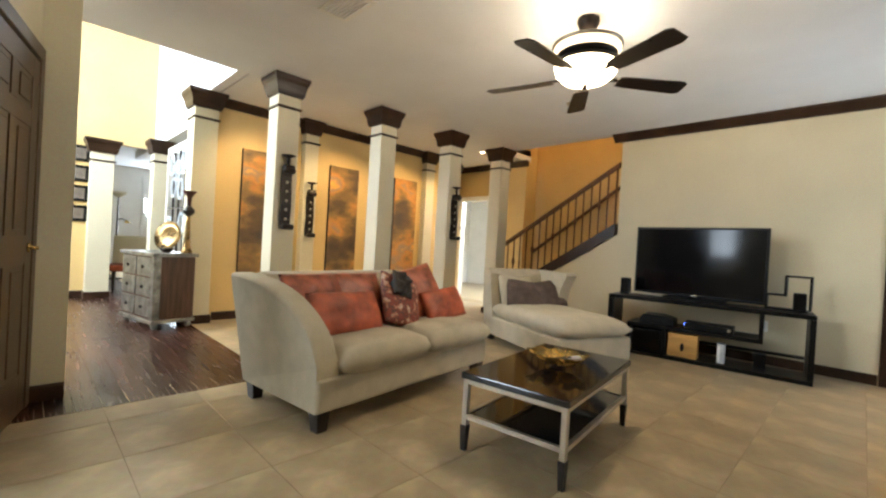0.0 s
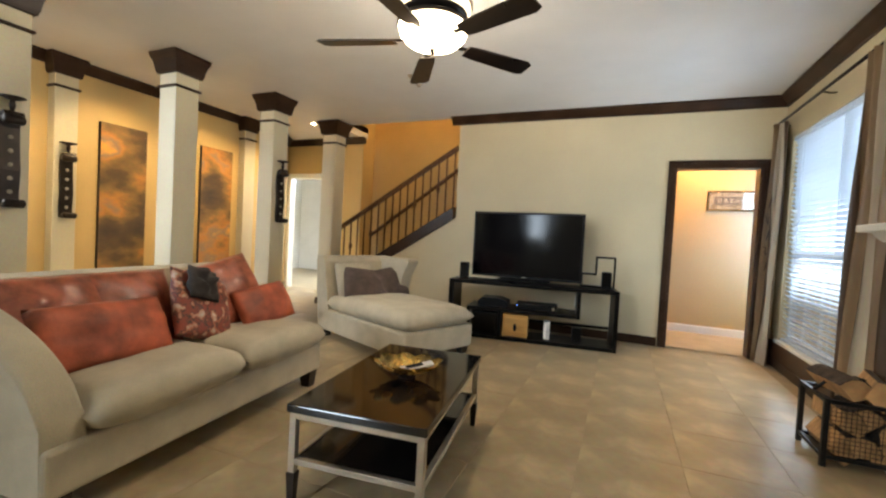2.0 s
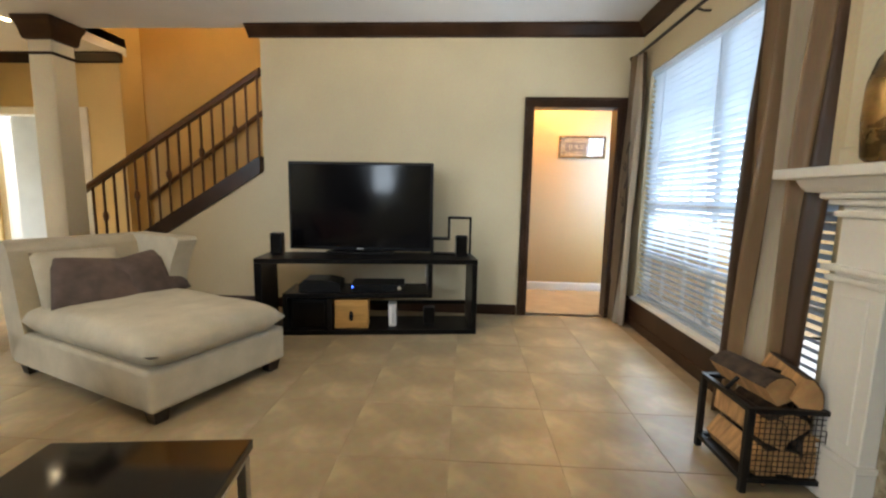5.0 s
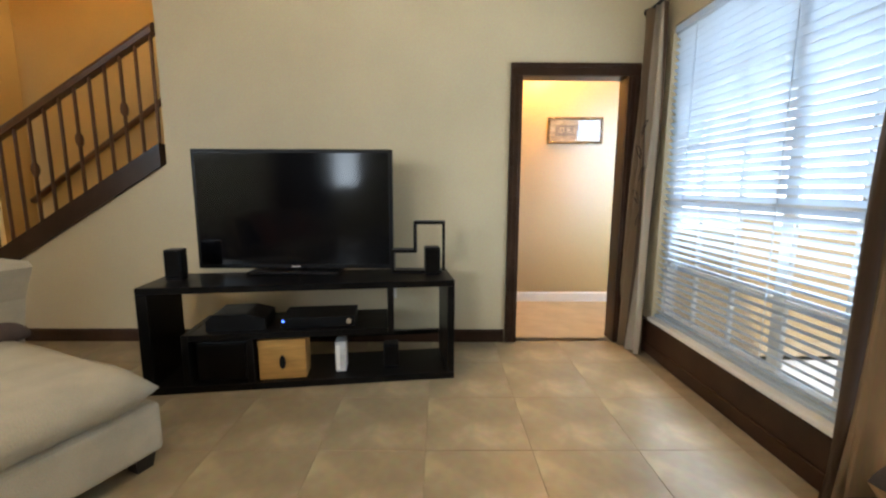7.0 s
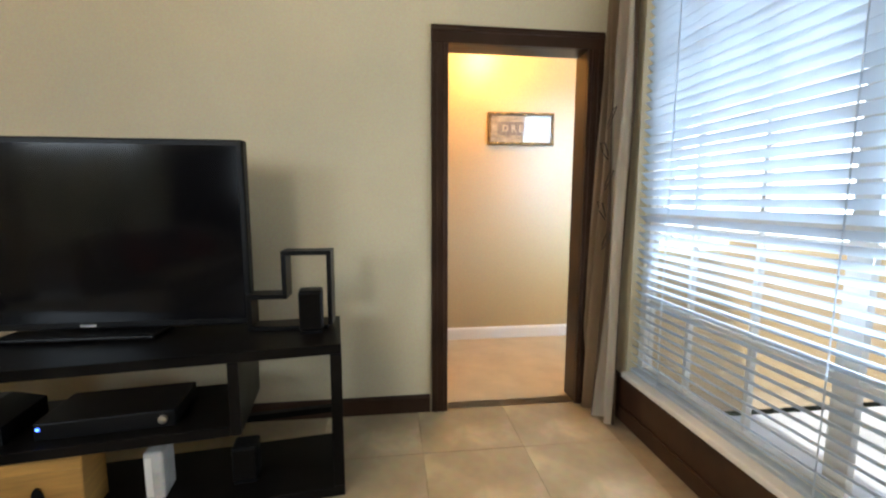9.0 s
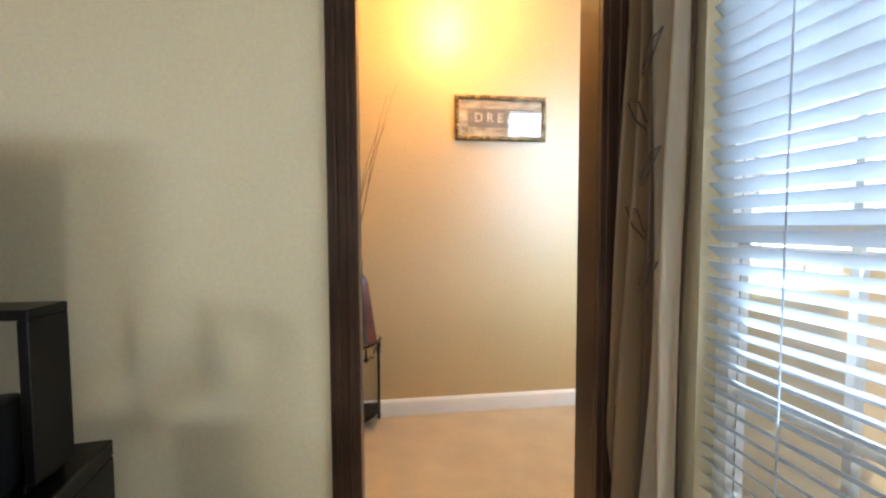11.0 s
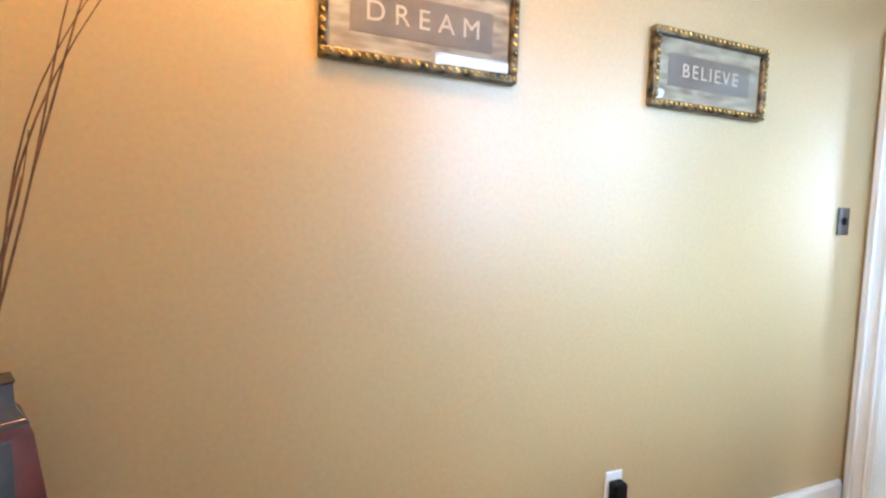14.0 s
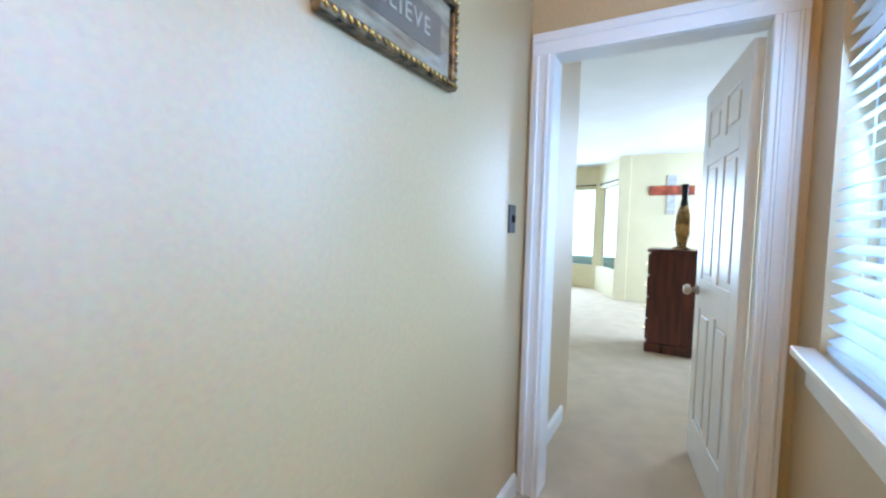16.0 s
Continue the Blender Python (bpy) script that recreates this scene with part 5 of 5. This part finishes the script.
chest()
pl = thing("display_plate", "round bronze plate on a stand on the chest", "plate", pose(-5.95, -4.58, 0.842, 0, 0, 35))
part("plate", lathe([(0.03, 0.0), (0.10, 0.008), (0.17, 0.03), (0.172, 0.036), (0.10, 0.016), (0.03, 0.008)], 28), M_MERCURY, pl, smooth=True, at=pose(0, 0, 0.18, 78))
part("easel", tube([(-0.06, -0.05, 0.004), (0, 0.03, 0.10), (0.06, -0.05, 0.004)], 0.008, 6), M_BRONZE, pl)
bl_ = turned("small_bowl", "small dark bowl on the silver chest", "bowl", [(0.03, 0), (0.05, 0.015), (0.08, 0.05), (0.075, 0.05), (0.03, 0.02)], M_BRONZE, pose(-5.78, -4.64, 0.842))
turned("tall_candlestick", "tall turned candlestick with amber base on the chest", "candlestick", [(0.06, 0), (0.062, 0.02), (0.045, 0.05), (0.028, 0.20), (0.022, 0.36), (0.02, 0.42)], M_MERCURY, pose(-5.70, -4.46, 0.842), "stem", 20,
       (("bulb", [(0.02, 0.421), (0.06, 0.46), (0.06, 0.50), (0.02, 0.54)], M_LEG, "dark round knop"), ("cup", [(0.02, 0.541), (0.026, 0.64), (0.07, 0.70), (0.072, 0.71)], M_CHERRY, "flared dark cup")))


def lattice():
    th = thing("lattice_screen", "white framed screen with hexagon mirrors", "screen", pose(-7.60, -4.28, 0))
    x0, x1, z0, z1 = 0.0, 1.22, 0.006, 2.30
    for a in ((x0, x0 + 0.06, z0, z1), (x1 - 0.06, x1, z0, z1), (x0 + 0.06, x1 - 0.06, z0, z0 + 0.06), (x0 + 0.06, x1 - 0.06, z1 - 0.10, z1)):
        part("frame", B(a[0], a[1], -0.03, 0.03, a[2], a[3], 0.003), M_WHITE, th)
    for k in range(3):
        z = 0.6 + 0.4 * k
        part("shelf_bar", B(x0 + 0.06, x1 - 0.06, -0.015, 0.015, z, z + 0.02), M_BRONZE, th)
    for k in range(1, 4):
        part("upright_bar", B(k * 0.30, k * 0.30 + 0.02, -0.012, 0.012, z0 + 0.06, z1 - 0.10), M_BRONZE, th)
    for cx, cz in ((0.30, 2.02), (0.62, 1.92), (0.92, 2.05), (0.42, 1.70), (0.80, 1.66), (0.25, 1.15), (0.9, 1.2)):
        bm = bmesh.new()
        n = 6
        o = [[bm.verts.new((cx + r * math.cos(math.pi / 3 * k), y, cz + r * 1.1 * math.sin(math.pi / 3 * k))) for k in range(n)] for r, y in ((0.15, -0.035), (0.11, -0.035), (0.11, -0.02), (0.15, -0.02))]
        for i in range(4):
            a, b = o[i], o[(i + 1) % 4]
            for k in range(n):
                bm.faces.new((a[k], a[(k + 1) % n], b[(k + 1) % n], b[k]))
        part("hexagon_ring", bm, M_SLAT, th, "white hexagon ring")


lattice()
for k in range(4):
    th = thing("small_picture", "small dark square picture on the foyer wall", "picture", pose(-8.59, -5.26, 1.15 + 0.30 * k), "foyer pictures")
    part("frame", B(0, 0.02, -0.14, 0.14, 0, 0.24, 0.004), M_BLACK, th)
    part("print", B(0.0201, 0.022, -0.10, 0.10, 0.04, 0.20), M_PLAQUE, th)
fl = thing("floor_lamp", "bronze torchiere floor lamp with side reading arm", "floor lamp", pose(-11.4, -4.4, 0))
part("base", lathe([(0.14, 0), (0.14, 0.02), (0.03, 0.04)], 18), M_BRONZE, fl)
part("pole", tube([(0, 0, 0.03), (0, 0, 1.72)], 0.014, 8), M_BRONZE, fl)
part("shade", lathe([(0.03, 1.72), (0.10, 1.78), (0.15, 1.84), (0.145, 1.84), (0.03, 1.735)], 20), M_PALE, fl, smooth=True)
part("reading_arm", tube([(0, 0, 1.25), (0.12, 0.06, 1.28), (0.25, 0.12, 1.24)], 0.010, 6), M_BRONZE, fl)
part("reading_shade", lathe([(0.02, 0.05), (0.07, 0.0), (0.065, 0.0), (0.015, 0.045)], 14), M_GILT, fl, at=pose(0.28, 0.13, 1.19))
ac = thing("side_chair", "dark framed chair with a rust cushion in the living room", "chair", pose(-9.2, -4.55, 0, 0, 0, 60))
part("seat", B(-0.28, 0.28, -0.28, 0.28, 0.36, 0.46, 0.03, 2), M_RUST, ac)
part("backrest", B(-0.28, 0.28, 0.24, 0.30, 0.46, 0.95, 0.02, 2), M_PALE, ac)
for x in (-0.25, 0.25):
    for y in (-0.25, 0.25):
        part("leg", square_rings([(0.018, 0), (0.025, 0.36)]), M_LEG, ac, at=pose(x, y, 0))
# bookshelf in the bright room beyond
bs = thing("bookcase", "white bookcase with books in the bright room", "bookcase", pose(-7.4, 3.75, 0))
part("carcass", B(0, 2.6, 0.30, 0.34, 0, 2.3), M_WHITE, bs)
for x in (0.0, 0.85, 1.72, 2.56):
    part("upright", B(x, x + 0.04, 0, 0.299, 0, 2.3), M_WHITE, bs)
for k in range(6):
    part("shelf", B(0.04, 2.56, 0.0, 0.298, 0.05 + 0.42 * k, 0.08 + 0.42 * k), M_WHITE, bs)
rnd = random.Random(5)
for k in range(2, 5):
    x = 0.10
    while x < 2.4:
        w = rnd.uniform(0.03, 0.06)
        hgt = rnd.uniform(0.18, 0.28)
        if rnd.random() < 0.7 and not any(abs(x + w / 2 - u - 0.02) < 0.07 for u in (0.85, 1.72)):
            bk_ = thing("book", "upright book on the white bookcase", "book", pose(-7.4 + x, 3.80, 0.081 + 0.42 * k), "books on the bookcase")
            part("cover", B(0, w, 0, 0.18, 0, hgt, 0.003), rnd.choice((M_PAPER, M_RUST, M_STRIPE, M_SILVER)), bk_)
        x += w + 0.012


# ---- hall: signs, thermostat, switches, corner table, vase ----
def letters(text, size, mat, parent, m):
    cu = bpy.data.curves.new("lettering", "FONT")
    cu.body, cu.size, cu.extrude, cu.align_x, cu.align_y = text, size, 0.0008, "CENTER", "CENTER"
    cu.space_character = 1.25 if len(text) > 6 else 1.55
    tmp = bpy.data.objects.new("lettering", cu)
    scene.collection.objects.link(tmp)
    me = bpy.data.meshes.new_from_object(tmp.evaluated_get(bpy.context.evaluated_depsgraph_get()))
    bpy.data.objects.remove(tmp)
    me.materials.append(mat)
    ob = new("lettering", me)
    ob.parent, ob.matrix_basis = parent, m
    return ob


def word_sign(text, x0, x1, z0, z1, label):
    th = thing("word_sign", label, "framed sign", pose((x0 + x1) / 2, DY - 0.001, (z0 + z1) / 2), "word signs")
    w, h = (x1 - x0) / 2, (z1 - z0) / 2
    part("backing", B(-w + 0.01, w - 0.01, -0.012, 0, -h + 0.01, h - 0.01), M_MATBOARD, th, "zebra striped mat")
    for a in ((-w, w, h - 0.026, h), (-w, w, -h, -h + 0.026), (-w, -w + 0.026, -h + 0.026, h - 0.026), (w - 0.026, w, -h + 0.026, h - 0.026)):
        fr = part("frame", B(a[0], a[1], -0.030, -0.0005, a[2], a[3], 0.006, 2), M_FRAMEDARK, th, "ornate dark gilt frame")
        long_x = a[1] - a[0] > a[3] - a[2]
        n = int(max(a[1] - a[0], a[3] - a[2]) / 0.022)
        bm = bmesh.new()
        for k in range(n):
            f = (k + 0.5) / n
            p = (a[0] + f * (a[1] - a[0]), (a[2] + a[3]) / 2) if long_x else ((a[0] + a[1]) / 2, a[2] + f * (a[3] - a[2]))
            bmesh.ops.create_icosphere(bm, subdivisions=1, radius=0.009, matrix=pose(p[0], -0.031, p[1], 0, 45, 0) @ Matrix.Diagonal((1.2, 0.7, 0.7, 1)))
        part("carved_beading", bm, M_GILT, fr, "gilt beading", True)
    part("plaque", B(-w * 0.72, w * 0.72, -0.014, -0.0121, -h * 0.42, h * 0.42), M_PLAQUE, th, "taupe name plaque")
    letters(text, 0.075 if len(text) < 6 else 0.066, M_LETTER, th, pose(0, -0.0152, 0, 90))
    g = part("glazing", B(-w + 0.027, w - 0.027, -0.0205, -0.0195, -h + 0.027, h - 0.027), M_CLEAR, th)
    g.visible_shadow = False
    return th


word_sign("DREAM", 0.496, 1.061, 1.668, 1.935, "ornately framed sign reading DREAM on the hall wall")
word_sign("BELIEVE", 1.570, 2.118, 1.669, 1.933, "ornately framed sign reading BELIEVE on the hall wall")
th_ = thing("thermostat", "white wall thermostat with grey display", "thermostat", pose(-0.285, 0.93, 1.545))
part("case", B(0.0, 0.03, -0.06, 0.06, -0.05, 0.05, 0.008, 3), M_WHITE, th_)
part("display", B(0.0301, 0.032, -0.035, 0.03, -0.02, 0.03), M_PAPER, th_, "grey display")
ls = thing("light_switch", "white double switch plate by the door", "light switch", pose(-0.285, 0.44, 1.17))
part("plate", B(0.0, 0.006, -0.055, 0.055, -0.06, 0.06, 0.002), M_WHITE, ls)
for y in (-0.022, 0.022):
    part("toggle", B(0.0061, 0.016, y - 0.006, y + 0.006, -0.012, 0.012, 0.002), M_WHITE, ls)
ol = thing("wall_outlet", "white outlet plate with dark plugged air freshener", "outlet", pose(1.525, DY, 0.325))
part("plate", B(-0.036, 0.036, -0.006, 0, -0.058, 0.058, 0.002), M_WHITE, ol)
part("plug_in", B(-0.026, 0.03, -0.045, -0.0061, -0.07, 0.03, 0.008, 2), M_PLASTIC, ol, "dark plug-in freshener")
sp = thing("switch_plate", "dark switch plate beside the bedroom door", "light switch", pose(2.70, DY, 1.305))
part("plate", B(-0.036, 0.036, -0.008, 0, -0.06, 0.06, 0.002), M_STRIPE, sp)
part("toggle", B(-0.008, 0.008, -0.018, -0.0081, -0.015, 0.015), M_PLASTIC, sp)
o2 = thing("wall_outlet", "white outlet plate behind the television stand", "outlet", pose(-0.98, 0.0, 0.42))
part("plate", B(-0.036, 0.036, -0.006, 0, -0.058, 0.058, 0.002), M_WHITE, o2)
for z in (-0.022, 0.022):
    part("socket", B(-0.014, 0.014, -0.009, -0.0061, z - 0.014, z + 0.014, 0.002), M_PAPER, o2)


def corner_table():
    cx, cy, R, top = -0.268, 1.195, 0.31, 0.505
    th = thing("corner_table", "quarter round wrought iron corner table with stone top", "corner table", pose(cx, cy, 0))
    arc = [(R * math.cos(a), -R * math.sin(a)) for a in [math.pi / 2 * k / 16 for k in range(17)]]
    part("tabletop", prism([(0.0, 0.0)] + arc, top - 0.02, top, "z"), M_TERRA, th, "warm stone top")
    part("top_rim", tube([(x, y, top - 0.012) for x, y in arc], 0.009, 8), M_BRONZE, th, smooth=True)
    part("lower_rim", tube([(x * 0.98, y * 0.98, 0.08) for x, y in arc], 0.007, 8), M_BRONZE, th, smooth=True)
    part("lower_shelf", prism([(0.0, 0.0)] + [(x * 0.97, y * 0.97) for x, y in arc], 0.085, 0.097, "z"), M_BRONZE, th)
    for x, y in ((R - 0.01, -0.008), (0.012, -R + 0.012), (R * 0.25, -R * 0.955), (0.012, -0.012)):
        part("leg", tube([(x, y, 0.004), (x, y, top - 0.021)], 0.008, 8), M_BRONZE, th, smooth=True)
    for k in range(4):
        a0 = math.pi / 2 * (k + 0.15) / 4.2
        pts = []
        for j in range(13):
            f = j / 12
            a = a0 + f * 0.30
            pts.append((R * math.cos(a), -R * math.sin(a), top - 0.035 - 0.06 * math.sin(math.pi * f) - 0.02 * math.sin(3 * math.pi * f)))
        part("scroll", tube(pts, 0.004, 6), M_BRONZE, th)
    a = math.pi / 4 * 0.9
    part("drop", lathe([(0.003, top - 0.10), (0.014, top - 0.085), (0.008, top - 0.06), (0.004, top - 0.022)], 10), M_BRONZE, th, at=pose(R * math.cos(a), -R * math.sin(a), 0))


corner_table()
vs = thing("square_vase", "tapered oxblood glazed vase with slate stripe", "vase", pose(-0.095, 1.05, 0.506, 0, 0, 32) @ Matrix.Diagonal((0.80, 0.80, 1.12, 1)))
part("body", square_rings([(0.108, 0.0), (0.112, 0.01), (0.070, 0.30), (0.060, 0.325), (0.038, 0.34)]), M_GLAZE, vs, "oxblood glazed body")
part("collar", square_rings([(0.066, 0.316), (0.052, 0.334), (0.044, 0.345), (0.042, 0.385), (0.046, 0.39)]), M_STRIPE, vs, "slate grey collar")
part("stripe", prism([(-0.026, 0.004), (0.026, 0.004), (0.020, 0.30), (-0.020, 0.30)], -0.0015, 0.0015, "y"), M_STRIPE, vs, "slate glaze stripe", at=pose(0.012, -0.1125, 0.0, -8))
rnd = random.Random(11)
tw = thing("twig_bunch", "bunch of dry twigs and dark reeds in the vase", "dried twigs", pose(-0.095, 1.05, 0.87))
for k, (dx, dy, hh, bend) in enumerate(((-0.13, 0.05, 0.72, 0.5), (-0.10, -0.04, 0.66, 0.3), (-0.16, 0.02, 0.80, 0.7), (-0.02, 0.0, 0.66, 0.1), (-0.03, 0.02, 0.62, 0.1), (0.20, 0.04, 1.02, 0.4), (0.15, 0.10, 0.86, 0.9), (0.07, -0.03, 0.45, 0.2), (0.03, 0.10, 0.55, 0.2), (-0.07, 0.10, 0.90, 0.2))):
    pts = []
    for j in range(12):
        f = j / 11
        s = f ** (1 + bend)
        pts.append((dx * s + 0.008 * math.sin(7 * f + k), dy * s + 0.006 * math.cos(6 * f + 2 * k), hh * f))
    part("twig", tube(pts, 0.005 if k in (3, 4) else 0.0032, 5, taper=0.3), M_TWIGDARK if k in (3, 4) else M_TWIG, tw, "dark reed" if k in (3, 4) else "")
    if k in (0, 5, 6):
        b = [(p[0] + 0.05 * (j / 6), p[1], p[2] + 0.05 * j / 6) for j, p in enumerate(pts[5:12])]
        part("side_twig", tube(b, 0.0025, 5, taper=0.3), M_TWIG, tw)
hl = thing("hall_ceiling_light", "lit amber dome ceiling light in the hall", "ceiling light", pose(0.50, 0.74, HH))
part("rim", lathe([(0.15, -0.03), (0.16, -0.02), (0.16, -0.001)], 24), M_BRONZE, hl)
o = part("dome", lathe([(0.01, -0.11), (0.08, -0.095), (0.13, -0.06), (0.145, -0.031)], 24), M_BULB, hl, "glowing frosted dome", True)
o.visible_shadow = False


# ---- bedroom things ----
def dresser():
    th = thing("cherry_dresser", "tall dark cherry chest of drawers", "dresser", pose(5.85, 0.34, 0, 0, 0, 0))
    part("carcass", B(0, 0.50, 0, 0.50, 0.10, 1.05, 0.006), M_CHERRY, th)
    part("top", B(-0.02, 0.52, -0.02, 0.53, 1.05, 1.085, 0.006, 2), M_CHERRY, th)
    part("plinth", B(-0.015, 0.515, -0.015, 0.52, 0.004, 0.10, 0.008, 2), M_CHERRY, th)
    for k in range(4):
        d = part("drawer", B(0.03, 0.47, 0.501, 0.522, 0.13 + 0.23 * k, 0.34 + 0.23 * k, 0.004), M_CHERRY, th)
        for x in (0.13, 0.37):
            part("pull", tube([(x - 0.04, 0.523, 0.24 + 0.23 * k), (x, 0.545, 0.225 + 0.23 * k), (x + 0.04, 0.523, 0.24 + 0.23 * k)], 0.006, 6), M_BRASS, d)


dresser()
vz = turned("bronze_vase", "slim bronze vase with dark flared neck on the dresser", "vase", [(0.09, 0), (0.10, 0.012), (0.05, 0.03), (0.05, 0.05), (0.085, 0.20), (0.075, 0.36), (0.04, 0.46)], M_MERCURY, pose(6.05, 0.56, 1.086), "body", 20,
            (("neck", [(0.04, 0.461), (0.028, 0.53), (0.035, 0.66), (0.03, 0.68)], M_BRONZE, "dark flared neck"),))
cr = thing("wall_cross", "red and white decorative wall cross", "wall cross", pose(9.195, 0.75, 1.95))
part("upright", B(-0.02, 0, -0.07, 0.07, -0.38, 0.28, 0.006), M_PAPER, cr)
part("crossbar", B(-0.03, -0.0201, -0.34, 0.34, -0.06, 0.10, 0.006), M_RUST, cr, "red crossbar")
part("rosette", lathe([(0.09, 0), (0.09, 0.012), (0.03, 0.02)], 12), M_RUST, cr, at=pose(-0.031, 0, 0.02, 0, -90, 0))
for a, b in (((9.25, 1.5), (10.45, 2.1)), ((10.45, 2.1), (10.75, 3.35)), ((10.75, 3.35), (10.45, 4.6))):
    va, vb = Vector(a), Vector(b)
    mid, ln = (va + vb) / 2, (vb - va).length
    r_ = thing("bay_curtain_rod", "dark rod above the bay window", "curtain rod", pose(mid.x - 0.16, mid.y, 2.2, 0, 0, math.degrees(math.atan2((vb - va).y, (vb - va).x))), "bay rods")
    part("pole", tube([(-ln / 2 + 0.1, 0, 0), (ln / 2 - 0.1, 0, 0)], 0.014, 8), M_BRONZE, r_)
    for x in (-ln / 2 + 0.1, ln / 2 - 0.1):
        part("finial", lathe([(0.012, -0.02), (0.026, 0), (0.012, 0.02)], 8), M_BRONZE, r_, at=pose(x, 0, 0, 0, 90))


def tree(x, y, h, seed):
    rnd = random.Random(seed)
    th = thing("tree", "leafy green garden tree outside the bay", "tree", pose(x, y, -0.3), "garden trees")
    bm = tube([(0, 0, 0), (0.05, 0.03, h * 0.3), (0.0, 0.0, h * 0.6)], 0.14, 8, taper=0.5)
    for k in range(6):
        a = k * 1.05
        tube([(0, 0, h * (0.3 + 0.05 * k)), (0.7 * math.cos(a), 0.7 * math.sin(a), h * (0.45 + 0.06 * k)), (1.3 * math.cos(a), 1.3 * math.sin(a), h * (0.55 + 0.06 * k))], 0.05, 6, bm, 0.3)
    part("trunk", bm, M_BARK, th)
    bm = bmesh.new()
    for k in range(500):
        d = Vector((rnd.gauss(0, 1), rnd.gauss(0, 1), rnd.gauss(0, 0.8))).normalized() * rnd.uniform(0.5, 1.0) * 1.7
        c = Vector((0, 0, h * 0.68)) + Vector((d.x, d.y, d.z * h * 0.22))
        s = rnd.uniform(0.07, 0.16)
        u = Vector((rnd.gauss(0, 1), rnd.gauss(0, 1), rnd.gauss(0, 1))).normalized()
        w = u.orthogonal().normalized()
        bm.faces.new([bm.verts.new(c + s * u), bm.verts.new(c + s * 0.5 * w), bm.verts.new(c - s * u), bm.verts.new(c - s * 0.5 * w)])
    part("crown", bm, M_LEAF, th)


for i, (x, y, h) in enumerate(((21.0, 8.5, 6.0), (18.5, 10.0, 4.5))):
    tree(x, y, h, i)


# ---- floor pieces ----
T, G = 0.50, 0.002
tile_bm = bmesh.new()
box(tile_bm, -T / 2 + G / 2, T / 2 - G / 2, -T / 2 + G / 2, T / 2 - G / 2, -0.012, 0.004, 0.0015)
tile_me = finish("tile", tile_bm, M_TILE)
for i in range(10):
    for j in range(18):
        x, y = 0.83 - 0.25 - T * i, 0.09 - 0.25 - T * j
        if x < -3.6 and y < -4.3 or x < -4.1:
            continue
        o = new("tile", tile_me)
        o.parent, o.matrix_basis = floor, pose(x, y, 0)
for i in range(4):
    for j in range(10):
        x, y = -3.92 - 0.25 - T * i, 0.59 - 0.25 - T * j
        if y - T / 2 < -4.42 or x - T / 2 < -6.2:
            continue
        o = new("tile", tile_me)
        o.parent, o.matrix_basis = floor, pose(x, y, 0)
plank_bm = bmesh.new()
box(plank_bm, -0.598, 0.598, -0.0635, 0.0635, -0.001, 0.006, 0.002)
plank_me = finish("plank", plank_bm, M_PLANK)
for j in range(29):
    y = -4.43 - 0.13 * j
    for i in range(6):
        x = -4.24 - 1.2 * i - (0.37 * j) % 1.2 + 0.55
        o = new("plank", plank_me)
        o.parent, o.matrix_basis = wood_floor, pose(-4.025 if i == 0 else x - 0.1, y, 0.0 if i == 0 else -0.0006)
